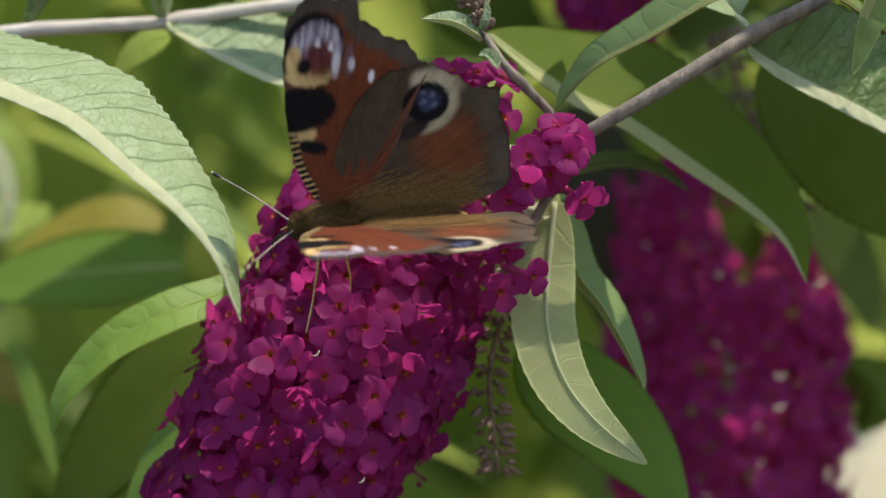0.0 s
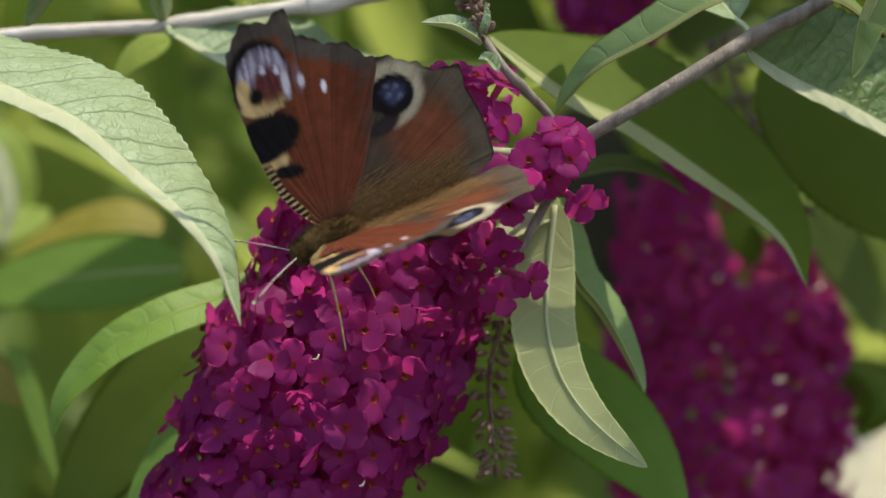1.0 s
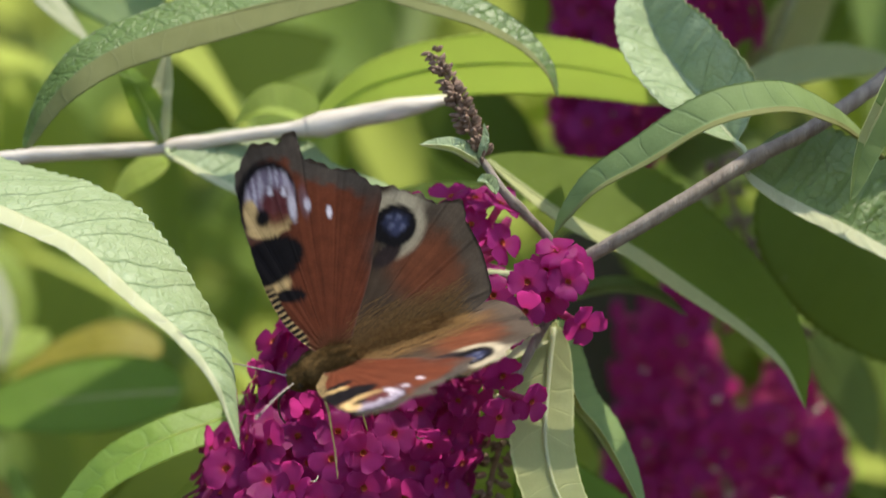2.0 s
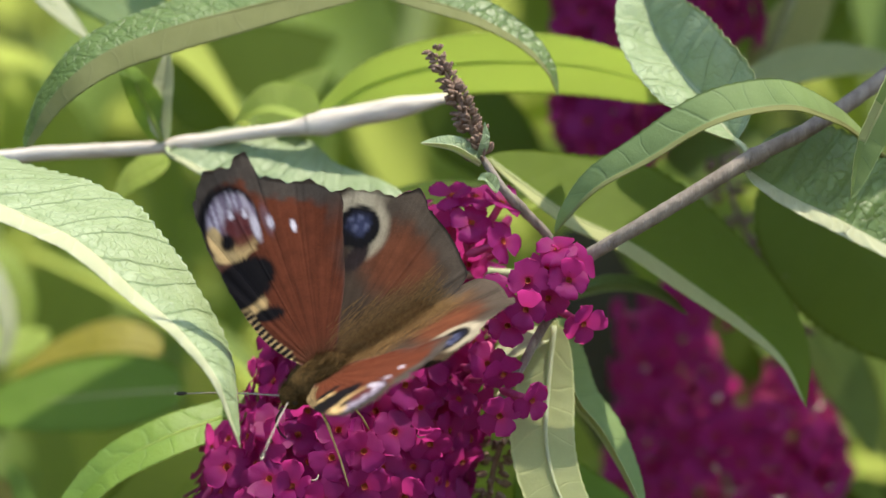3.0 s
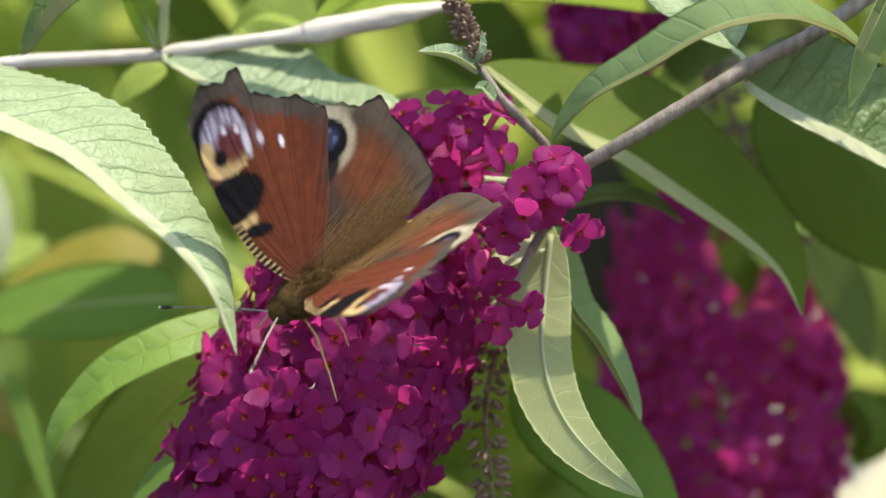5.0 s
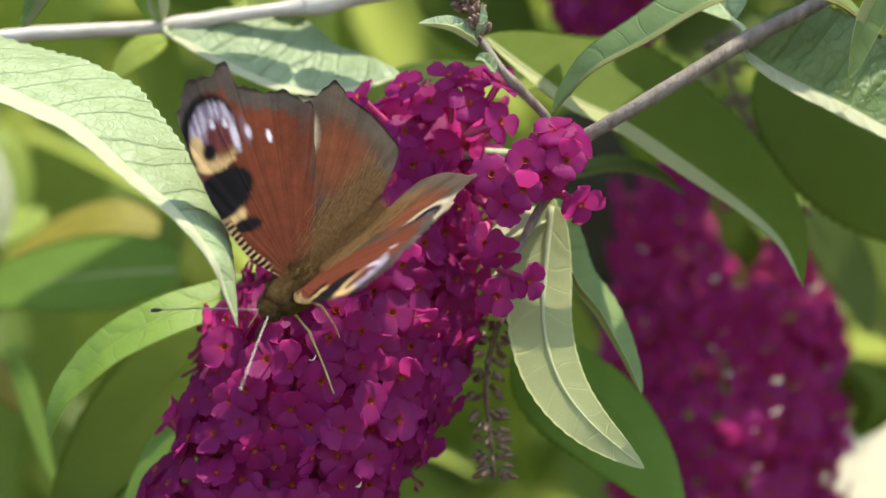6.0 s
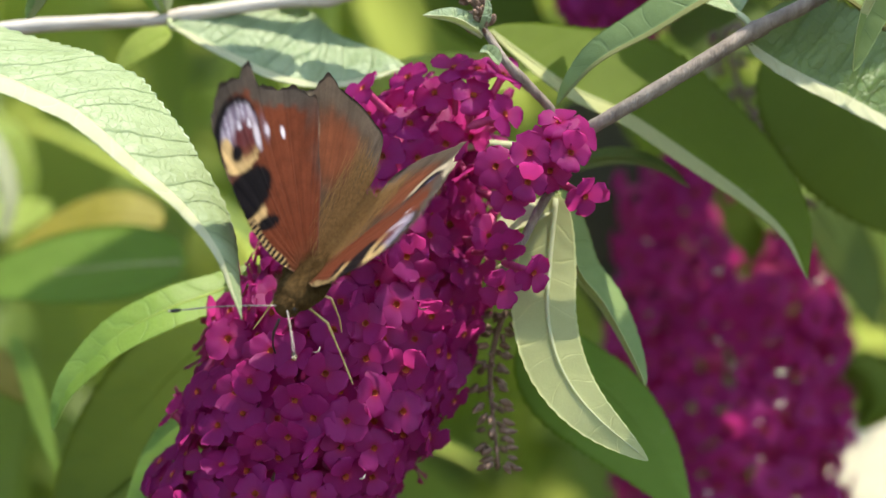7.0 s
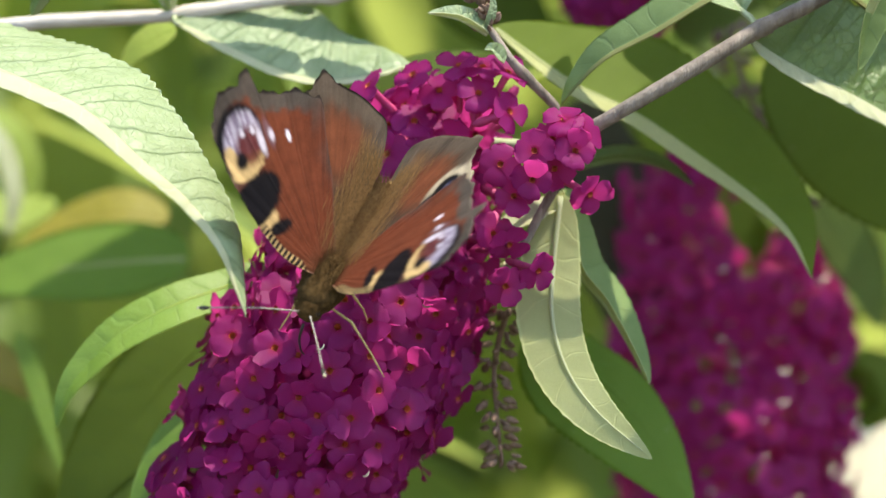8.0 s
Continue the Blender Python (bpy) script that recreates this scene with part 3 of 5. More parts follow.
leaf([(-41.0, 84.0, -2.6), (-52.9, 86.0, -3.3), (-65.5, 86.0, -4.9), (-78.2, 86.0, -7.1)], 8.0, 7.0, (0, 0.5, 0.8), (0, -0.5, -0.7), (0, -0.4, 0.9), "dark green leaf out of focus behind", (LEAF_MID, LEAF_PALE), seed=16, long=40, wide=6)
leaf([(-31.8, 48.0, -10.4), (-39.6, 46.0, -17.3), (-47.4, 45.0, -26.0), (-55.2, 45.0, -36.5), (-60.5, 46.0, -47.0)], 8.0, 8.0, (-0.8, 0.2, 0.5), (0.8, -0.3, -0.5), (-0.2, -0.9, 0.3), "dark shaded leaf under the bright one", (LEAF_SHADED, LEAF_SHADED), seed=17, long=40, wide=6)
leaf([(-34.5, 26.0, -21.3), (-39.6, 25.0, -28.1), (-44.5, 24.0, -35.8), (-49.0, 24.0, -44.3)], 4.6, 4.0, (-0.6, 0.6, 0.4), (0.6, -0.6, -0.3), (-0.1, -0.5, 0.8), "lighter green leaf beside the blossom", (LEAF_FRESH, LEAF_FRESH), seed=18, long=40, wide=6)
leaf([(-68.1, 70.0, -14.2), (-65.4, 70.0, -21.3), (-62.8, 70.0, -30.2), (-60.5, 70.0, -37.4)], 1.8, 1.6, (0.9, 0.3, 0.2), (-0.9, -0.3, 0), (0, -0.6, 0.7), "narrow pale leaf far behind", (LEAF_FRESH, LEAF_FRESH), seed=19)
leaf([(-82.0, 76.0, -15.0), (-75.0, 76.0, -18.0), (-69.0, 76.0, -21.5), (-64.5, 76.0, -26.0)], 4.5, 4.0, (0.3, 0.5, 0.75), (-0.3, -0.5, -0.75), (0, -0.6, 0.8), "yellow leaf out of focus behind", (LEAF_YELLOW, LEAF_YELLOW), seed=75, long=40, wide=6)
leaf([(-45.1, 95.0, 3.6), (-53.3, 96.0, 4.8), (-61.7, 98.0, 2.8), (-69.9, 98.0, -1.0)], 6.5, 4.5, (0, 0.75, 0.6), (0, -0.75, -0.6), (0, -0.3, 0.9), "yellowing leaf out of focus behind", (LEAF_YELLOW, LEAF_YELLOW), seed=20)
leaf([(-41.9, 40.0, 32.8), (-44.5, 40.0, 31.7), (-47.6, 40.0, 29.6), (-50.6, 40.0, 26.1)], 4.0, 3.0, (-0.3, 0.75, 0.55), (0.3, -0.75, -0.5), (0, -0.4, 0.9), "small yellow-green leaf in sun below the pale stem", (LEAF_GLOW, LEAF_GLOW), seed=21)
leaf([(-42.3, 28.0, 35.2), (-44.6, 26.0, 40.3), (-46.8, 24.0, 44.5), (-49.4, 24.0, 48.7)], 2.6, 2.4, (0.9, 0.3, 0.2), (-0.9, -0.1, 0), (0.2, -0.6, 0.7), "small upright leaf at the pale stem's node", (LEAF_FRESH, LEAF_GLOW), seed=22)
leaf([(-42.3, 28.0, 35.2), (-42.8, 27.0, 40.3), (-42.1, 27.0, 44.6), (-41.4, 27.0, 49.7)], 2.0, 2.0, (0.9, -0.4, 0), (-0.9, -0.4, 0), (0.2, -0.8, 0.5), "small pale upright leaf at the pale stem's node", (LEAF_UNDER, LEAF_UNDER), seed=23)
leaf([(-19.2, 31.0, 38.3), (-23.6, 33.0, 40.4), (-27.5, 34.0, 40.6), (-31.9, 36.0, 38.1)], 4.4, 2.4, (0, 0.4, 0.9), (0, -0.7, -0.4), (0, -0.2, 0.9), "green leaf behind the pale stem, sunlight put into its colour", (LEAF_GLOW, LEAF_GLOW), seed=24)
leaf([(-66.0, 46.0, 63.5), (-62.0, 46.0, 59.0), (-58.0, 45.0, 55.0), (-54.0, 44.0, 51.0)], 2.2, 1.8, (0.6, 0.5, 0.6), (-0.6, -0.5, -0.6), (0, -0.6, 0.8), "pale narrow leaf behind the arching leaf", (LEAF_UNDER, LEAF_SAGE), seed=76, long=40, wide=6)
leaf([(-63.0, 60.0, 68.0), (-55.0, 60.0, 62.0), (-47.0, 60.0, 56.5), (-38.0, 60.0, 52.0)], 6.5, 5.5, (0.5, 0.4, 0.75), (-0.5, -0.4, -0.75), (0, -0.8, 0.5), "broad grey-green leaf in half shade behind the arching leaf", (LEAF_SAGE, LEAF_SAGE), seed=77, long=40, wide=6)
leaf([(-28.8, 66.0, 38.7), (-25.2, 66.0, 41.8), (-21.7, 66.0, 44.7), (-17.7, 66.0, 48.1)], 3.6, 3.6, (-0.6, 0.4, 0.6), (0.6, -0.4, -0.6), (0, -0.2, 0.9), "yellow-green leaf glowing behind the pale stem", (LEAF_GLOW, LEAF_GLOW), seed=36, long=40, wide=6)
leaf([(-46.1, 142.0, 43.4), (-36.5, 142.0, 49.1), (-27.0, 142.0, 52.9), (-17.5, 142.0, 56.2)], 9.5, 9.0, (-0.3, 0.3, 0.9), (0.3, -0.3, -0.9), (0, -0.9, 0.3), "dark green leaf in shade behind the pale stem", (LEAF_SHADED, LEAF_SHADED), seed=37, long=40, wide=6)
leaf([(-2.2, 96.0, 46.7), (4.2, 96.0, 41.2), (10.6, 96.0, 35.7), (17.9, 96.0, 29.3)], 7.5, 7.5, (0.7, 0.05, 0.7), (-0.7, -0.05, -0.7), (0, -0.9, 0.3), "dark green leaf in shade behind the glowing leaf", (LEAF_SHADED, LEAF_SHADED), seed=38, long=40, wide=6)
leaf([(45.7, 62.0, 43.9), (54.5, 62.0, 47.7), (63.4, 62.0, 48.9), (75.8, 62.0, 47.9)], 4.2, 3.4, (0, 0.6, 0.8), (0, -0.6, -0.8), (0, -0.5, 0.8), "olive leaf in half shade behind the stem", (LEAF_PALE, LEAF_PALE), seed=39, long=40, wide=6)
leaf([(50.6, 92.0, 45.6), (55.1, 92.0, 52.9), (59.7, 92.0, 60.2), (64.2, 92.0, 67.4)], 6.0, 6.0, (0.8, 0.3, 0.5), (-0.8, -0.3, -0.5), (0, -0.9, 0.3), "olive leaf in shade behind the stem", (LEAF_PALE, LEAF_PALE), seed=31, long=40, wide=6)
# added so the far spike's gaps look dark; its colour holds the shade
leaf([(37.9, 150.0, 13.5), (45.6, 150.0, 8.7), (53.3, 150.0, 3.9), (62.9, 150.0, -3.7)], 9.0, 9.0, (0.4, 0.04, 0.8), (-0.4, -0.04, -0.8), (0, -0.9, 0.3), "dark green leaf added behind the far blossom to darken its gaps", (LEAF_SHADED, LEAF_SHADED), seed=73, long=40, wide=6)
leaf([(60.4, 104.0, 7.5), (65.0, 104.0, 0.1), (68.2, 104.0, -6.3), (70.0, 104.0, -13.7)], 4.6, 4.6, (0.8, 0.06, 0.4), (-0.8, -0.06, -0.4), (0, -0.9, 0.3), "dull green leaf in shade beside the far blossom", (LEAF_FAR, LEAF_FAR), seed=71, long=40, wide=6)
leaf([(36.2, 98.0, 34.9), (41.7, 98.0, 35.8), (49.0, 98.0, 34.9), (58.2, 98.0, 30.3)], 6.0, 6.0, (0, 0.3, 0.9), (0, -0.3, -0.9), (0, -0.9, 0.3), "olive leaf in shade behind the node", (LEAF_FAR, LEAF_FAR), seed=70, long=40, wide=6)
leaf([(5.7, 2.0, 30.8), (3.8, 1.0, 31.9), (1.3, 0.0, 33.1), (-3.2, -1.0, 33.9)], 2.4, 1.2, (0.1, 0.4, 0.9), (0, -0.8, 0.4), (0, -0.1, 1), "small pale bract below the dry seed head", seed=25, rib=0.25)
leaf([(8.2, 0.0, 26.8), (7.0, -1.0, 28.1), (6.2, -2.0, 28.7), (5.2, -2.0, 28.4)], 1.5, 1.2, (0.4, 0.3, 0.8), (0, -0.8, -0.6), (0, -0.4, 0.8), "tiny pale bract on the thin stem", seed=26, rib=0.2)
leaf([(5.5, 2.0, 31.8), (6.2, 1.0, 33.5), (6.5, 1.0, 35.0), (6.3, 1.0, 37.1)], 0.7, 0.7, (1, 0.2, 0), (-1, -0.3, 0), (0, -1, 0.2), "tiny upright bract by the seed head", seed=27, rib=0.2)
# sunlit leaf shapes far behind; the cream ones stand in for pale blurs
leaf([(58.1, 170.0, -55.5), (65.9, 170.0, -47.7), (74.7, 170.0, -37.9), (88.3, 170.0, -25.3)], 10.5, 10.5, (-0.3, 0.5, 0.7), (0.3, -0.5, -0.7), (0, -0.4, 0.9), "cream leaf shape in full sun, stand-in for a pale blur, out of focus", (CREAM, CREAM), seed=28, blunt=0.4)
leaf([(69.9, 140.0, -49.3), (63.3, 140.0, -43.6), (58.5, 140.0, -39.8), (53.8, 140.0, -38.9)], 5.0, 5.0, (-0.3, 0.5, 0.7), (0.3, -0.5, -0.7), (0, -0.4, 0.9), "cream leaf shape in full sun, stand-in for a pale blur, out of focus", (CREAM, CREAM), seed=29, blunt=0.4)
# added in place of an unidentified dark round blob beside the far spike
leaf([(66.0, 108.0, -19.0), (69.5, 108.0, -21.5), (71.0, 108.0, -26.0), (67.5, 108.0, -30.0)], 4.2, 3.8, (0.7, 0.3, 0.3), (-0.7, 0.3, -0.3), (0, -0.9, 0.3), "curled dark green leaf shape, stand-in for a dark blob at the far blossom", (LEAF_SHADED, LEAF_SHADED), seed=74, blunt=0.45, long=40, wide=6)
leaf([(-77.5, 128.0, 21.2), (-72.8, 128.0, 17.5), (-70.3, 128.0, 12.3), (-69.9, 128.0, 5.7)], 3.4, 2.6, (0.8, 0.5, 0.4), (-0.8, -0.5, -0.2), (0.2, -0.6, 0.8), "pale yellow-green leaf in full sun, out of focus", (LEAF_GLOW, LEAF_GLOW), seed=30, blunt=0.5)
leaf([(-76.0, 117.0, 20.0), (-73.0, 116.0, 14.5), (-71.5, 115.0, 8.0), (-72.5, 114.0, 1.0)], 1.9, 1.7, (0.8, 0.5, 0.4), (-0.8, -0.5, -0.4), (0, -0.6, 0.8), "cream leaf shape in full sun, stand-in for a pale blur, out of focus", (LEAF_UNDER, LEAF_UNDER), seed=72, blunt=0.5, long=40, wide=6)
leaf([(-84.8, 125.0, 7.6), (-77.2, 125.0, 6.2), (-70.7, 125.0, 5.2), (-65.1, 125.0, 6.5)], 5.5, 5.5, (0, 0.75, 0.65), (0, -0.75, -0.65), (0, -0.4, 0.9), "pale yellow-green leaf in full sun, out of focus", (LEAF_GLOW, LEAF_GLOW), seed=35, blunt=0.5)


# unseen leaves added on a shoot over the blossom, to shade the spikes behind
for k, (x, y, z, turn, dip) in enumerate(((24, 60, 74, 20, 10), (40, 78, 84, -30, 5), (58, 60, 78, 60, 12), (78, 84, 82, 10, -6), (46, 98, 92, 80, 8), (70, 34, 84, 20, 6), (88, 58, 80, -20, 8), (94, 30, 86, 65, 4), (112, 44, 90, 15, 6), (106, 74, 84, 100, 3), (-14, 70, 96, 30, 5), (108, 14, 92, -5, 4), (66, 58, 80, 0, 4), (84, 14, 86, 40, 3), (62, 100, 82, 20, 4), (66, 108, 80, -15, 3), (111, 100, 86, 70, 3), (52, 116, 90, 110, 4), (76, 21, 84, 15, 3), (82, 26, 90, -10, 3), (50, 66, 72, 90, 5), (36, 66, 90, 0, 3))):
    d = np.array((math.cos(radians(turn)), math.sin(radians(turn)), -math.sin(radians(dip))))
    p = np.array((x, y, z), float)
    leaf([tuple(p - d * 26), tuple(p - d * 9 + np.array((0, 0, 2))), tuple(p + d * 9 + np.array((0, 0, 2))), tuple(p + d * 28 - np.array((0, 0, 3)))], 8.5, 8.5,
         tuple(np.cross(d, (0, 0, 1)) + np.array((0, 0, 0.2))), tuple(-np.cross(d, (0, 0, 1)) + np.array((0, 0, 0.2))), (0, 0, 1), "unseen green leaf added overhead to cast shade", (LEAF_FAR, LEAF_FAR), seed=40 + k, long=24, wide=4)


# ---- blossom ----
def floret_mesh(seed):
    """One floret: four broad round petals with frayed rims, an orange throat and a narrow tube, facing +Z."""
    r = np.random.default_rng(seed)
    verts, faces, slots = [], [], []
    for p in range(4):
        mid = p * math.pi / 2 + r.uniform(-0.10, 0.10)
        long, broad = r.uniform(3.2, 3.75), r.uniform(1.65, 1.95)
        tilt, curl = r.uniform(-0.18, 0.45), r.uniform(-0.95, 0.20)
        cup, lean = r.uniform(-0.55, 0.35), r.uniform(-0.35, 0.35)
        start = len(verts)
        for i in range(9):
            t = i / 8
            d = 0.45 + (long - 0.45) * (1 - (1 - t) ** 1.25)
            w = broad * (0.34 + 0.66 * math.sin(min(t / 0.55, 1.0) * math.pi / 2)) * math.sqrt(max(0.0, 1 - max(0.0, (t - 0.5) / 0.5) ** 2.6))
            for k in range(9):
                c = (k - 4) / 4
                fray = 0.12 if i == 8 or k in (0, 8) else 0.015
                x = d - 0.22 * c * c * t + r.normal(0, fray) * t
                y = (w + 0.12) * c + r.normal(0, fray) * t
                z = tilt * d + curl * t ** 3 + (cup * c * c + lean * c) * t + r.normal(0, 0.03) * t + 0.13 * math.sin(5.0 * c + 2 * p + seed) * t * t - 0.10 * math.exp(-(c / 0.16) ** 2) * t * (1 - t)
                verts.append((x * math.cos(mid) - y * math.sin(mid), x * math.sin(mid) + y * math.cos(mid), z + 0.05 * (p % 2)))
        for i in range(8):
            for k in range(8):
                a = start + i * 9 + k
                faces.append((a, a + 9, a + 10, a + 1))
                slots.append(0)
    start, sides = len(verts), 8
    for z, rad in ((0.15, 0.52), (-0.05, 0.42), (-0.9, 0.36)):
        for j in range(sides):
            w = 2 * math.pi * j / sides
            verts.append((rad * math.cos(w), rad * math.sin(w), z))
    verts.append((0, 0, -1.0))
    for i in range(2):
        for j in range(sides):
            k = (j + 1) % sides
            faces.append((start + i * sides + j, start + i * sides + k, start + (i + 1) * sides + k, start + (i + 1) * sides + j))
            slots.append(1)
    for j in range(sides):
        faces.append((start + 2 * sides + j, start + 2 * sides + (j + 1) % sides, start + 3 * sides))
        slots.append(1)
    start = len(verts)
    for z, rad in ((0.1, 0.85), (-1.2, 0.62), (-3.5, 0.6), (-6.5, 0.75), (-7.5, 0.45)):
        for j in range(sides):
            w = 2 * math.pi * j / sides
            verts.append((rad * math.cos(w), rad * math.sin(w), z))
    for i in range(4):
        for j in range(sides):
            k = (j + 1) % sides
            faces.append((start + i * sides + j, start + (i + 1) * sides + j, start + (i + 1) * sides + k, start + i * sides + k))
            slots.append(2)
    return np.array(verts) * MM, faces, slots


FLORET_RAW = [floret_mesh(100 + k) for k in range(9)]
FLORETS = [mesh_data("floret", v, f, [PETAL, THROAT, TUBE], k) for v, f, k in FLORET_RAW]


def panicle(axis, radii, chosen, gap, label, seed, most, scraps=(), bits=0, gaps=()):
    """A blossom spike: a stem hidden under florets that stand out all round; chosen: (x, z) of florets on the side towards -Y."""
    r = np.random.default_rng(seed)
    line, length = curve(axis, 200)
    base = line[0].copy()
    root = thing("flower_panicle", base, label, "flower", "buddleia blossoms")
    v, f = tube([line[k] - base for k in range(0, 200, 22)], (1.2, 1.0, 0.8, 0.6, 0.4), 40, 8)
    part("stalk", mesh_data("stalk", v * MM, f, [STEM_GREEN]), root)
    rad = np.interp(np.linspace(0, 1, 200), np.linspace(0, 1, len(radii)), radii)
    tang = np.gradient(line, axis=0)
    tang /= np.linalg.norm(tang, axis=1)[:, None]
    spots = []
    for x, z in chosen:
        k = int(np.argmin(np.hypot(line[:, 0] - x, line[:, 2] - z)))
        off = np.array([x - line[k, 0], 0, z - line[k, 2]])
        far = np.linalg.norm(off)
        if far < rad[k] * 0.97:
            off[1] = -math.sqrt(rad[k] ** 2 - far ** 2)
        spots.append((line[k] + off, off / np.linalg.norm(off)))
    tries = 0
    grid = np.array([q for q, _ in spots]) if spots else np.zeros((0, 3))
    while len(spots) < most and tries < 14000:
        tries += 1
        k = r.integers(0, 200)
        w = r.uniform(0, 2 * math.pi)
        a = np.cross(tang[k], (0.3, -0.8, 0.5))
        a /= np.linalg.norm(a)
        out = math.cos(w) * a + math.sin(w) * np.cross(tang[k], a)
        p = line[k] + out * rad[k] * r.uniform(0.84, 1.03)
        if any(math.hypot(p[0] - x, p[2] - z) < wide for x, z, wide in gaps):
            continue
        if not len(grid) or np.min(np.linalg.norm(grid - p, axis=1)) > gap:
            spots.append((p, out))
            grid = np.vstack([grid, p])
    far_v, far_f, far_s = [], [], []
    total = 0
    for c, (p, out) in enumerate(spots):
        aim = Vector(out + r.normal(0, 0.33, 3) + np.array((0, -0.15, 0.05))).normalized()
        size = r.uniform(0.88, 1.08)
        m = Matrix.Translation(Vector(p - base) * MM) @ aim.to_track_quat("Z", "Y").to_matrix().to_4x4() @ Matrix.Rotation(r.uniform(0, 6.3), 4, "Z") @ Matrix.Scale(size, 4)
        if out[1] < 0.15:
            part("floret", FLORETS[c % len(FLORETS)], root).matrix_local = m
        else:
            v, f, k = FLORET_RAW[c % len(FLORETS)]
            mat = np.array(m)
            far_v.append(v @ mat[:3, :3].T + mat[:3, 3])
            far_f += [tuple(q + total for q in g) for g in f]
            far_s += k
            total += len(v)
    scraps = list(scraps)
    for c in range(bits):
        k = r.integers(20, 180)
        scraps.append((line[k, 0] + r.uniform(-0.9, 0.9) * rad[k], line[k, 2]))
    # cream scraps: withered bits on the near spike, light-fleck stand-ins on the far
    for c, (x, z) in enumerate(scraps):
        k = int(np.argmin(np.hypot(line[:, 0] - x, line[:, 2] - z)))
        off = np.array([x - line[k, 0], 0, z - line[k, 2]])
        off[1] = -math.sqrt(max(4.0, rad[k] ** 2 - off @ off)) - 0.8
        v, f = tube([(-0.9, 0, 0), (-0.3, -0.3, -0.35), (0.4, -0.2, -0.3), (1.0, 0, 0.15)], (0.08, 0.24, 0.22, 0.06), 8, 6, wobble=0.25, seed=int(abs(x) * 7))
        bit = part("withered_floret", mesh_data("withered_floret", v * MM, f, [DRY if c % 3 == 2 else CREAM]), root, Vector(line[k] + off - base) * MM, "brown curled withered floret" if c % 3 == 2 else "cream curled scrap for withered florets and light flecks")
        bit.scale = [r.uniform(0.5, 1.0) if bits else 0.7] * 3
        bit.rotation_euler = (r.uniform(-0.6, 0.6), r.uniform(-0.6, 0.6), r.uniform(-0.6, 0.6))
    tagged(part("floret_mass", mesh_data("floret_mass", np.concatenate(far_v), far_f, [PETAL, THROAT, TUBE], far_s), root, label="massed florets on the far side"), kind="stuff")
    return root


def pairs(*points):
    return [(p[0], p[2]) for p in points]


panicle([(2.0, 16.5, 21.5), (0.0, 16.5, 18.5), (-3.0, 17.0, 14.5), (-6.5, 17.5, 7.5), (-9.0, 17.0, 2.0), (-12.0, 15.5, -8.4), (-18.4, 14.0, -21.0), (-24.5, 15.0, -33.4), (-30.0, 16.0, -46.0), (-34.0, 16.0, -56.0)],
        (4.5, 11.5, 15, 17.4, 18.3, 18.6, 17.6, 16.8, 16, 15.5),
        pairs((-27.2, 0.0, -29.0), (-22.9, 0.0, -28.2), (-18.8, 0.0, -30.0), (-17.4, 0.0, -18.8), (-29.6, 0.0, -24.8), (-36.6, 0.0, -21.8), (-37.2, 0.0, -27.2), (-14.3, 0.0, -25.8), (-10.2, 0.0, -21.7),
              (-5.6, 0.0, -18.3), (-1.8, 0.0, -10.4), (-7.0, 0.0, -8.7), 
              (1.7, 0.0, 21.4), (6.2, 0.0, 17.1), (-5.1, 0.0, 18.1), (0.3, 0.0, 15.1), (7.1, 0.0, 7.3), (4.8, 0.0, 4.5), (2.8, 0.0, 6.9), (2.4, 0.0, -3.9), (7.2, 0.0, -7.4), (3.0, 0.0, -13.2), (-16.2, 0.0, -12.4), (-25.3, 0.0, -9.9), (-22.0, 0.0, -16.6), (-32.8, 0.0, -32.4), (-27.8, 0.0, -36.6), (-14.5, 0.0, -34.1), (-10.3, 0.0, -29.9), (-40.3, 0.0, -34.1)),
        3.8, "dense magenta buddleia blossom spike with orange throats, in sun", 21, 520, pairs((-7.0, 0.0, -27.2), (8.2, 0.0, -3.1), (8.3, 0.0, -5.3), (-18.7, 0.0, -15.3), (-12.0, 0.0, -34.1), (-3.2, 0.0, -9.2)), 0,
        [(x, z, wide) for (x, z), wide in zip(pairs((12.6, 0.0, 1.3), (8.8, 0.0, 4.1), (15.9, 0.0, 3.4)), (6.0, 3.6, 4.0))])
panicle([(39.9, 112.0, 13.1), (42.3, 112.0, 6.6), (45.5, 112.0, -7.3), (46.9, 112.0, -24.0), (47.1, 112.0, -42.5), (46.7, 112.0, -55.5)], (11, 16.5, 19.8, 19.8, 18.8, 17.8), (), 4.5,
        "shaded magenta buddleia blossom spike behind, out of focus", 22, 360, pairs((44.0, 0.0, -15.3), (46.3, 0.0, -19.2), (48.0, 0.0, -18.6), (54.0, 0.0, -25.3), (50.7, 0.0, -28.4), (42.2, 0.0, 0.9)), 20,
        [(x * 1.11, z * 1.11, wide) for (x, z), wide in zip(pairs((46.8, 0.0, 3.8), (42.2, 0.0, 6.8), (45.5, 0.0, -2.4), (38.0, 0.0, -16.6), (51.3, 0.0, -16.6)), (6.5, 5.0, 3.6, 2.6, 2.6))])
panicle([(36.7, 85.0, 69.7), (33.1, 85.0, 57.1), (28.6, 85.0, 45.3), (26.3, 85.0, 34.4), (27.7, 85.0, 29.5)], (14, 17, 13, 9, 4), (), 4.2,
        "dark magenta blossom spike behind the leaves", 23, 230)

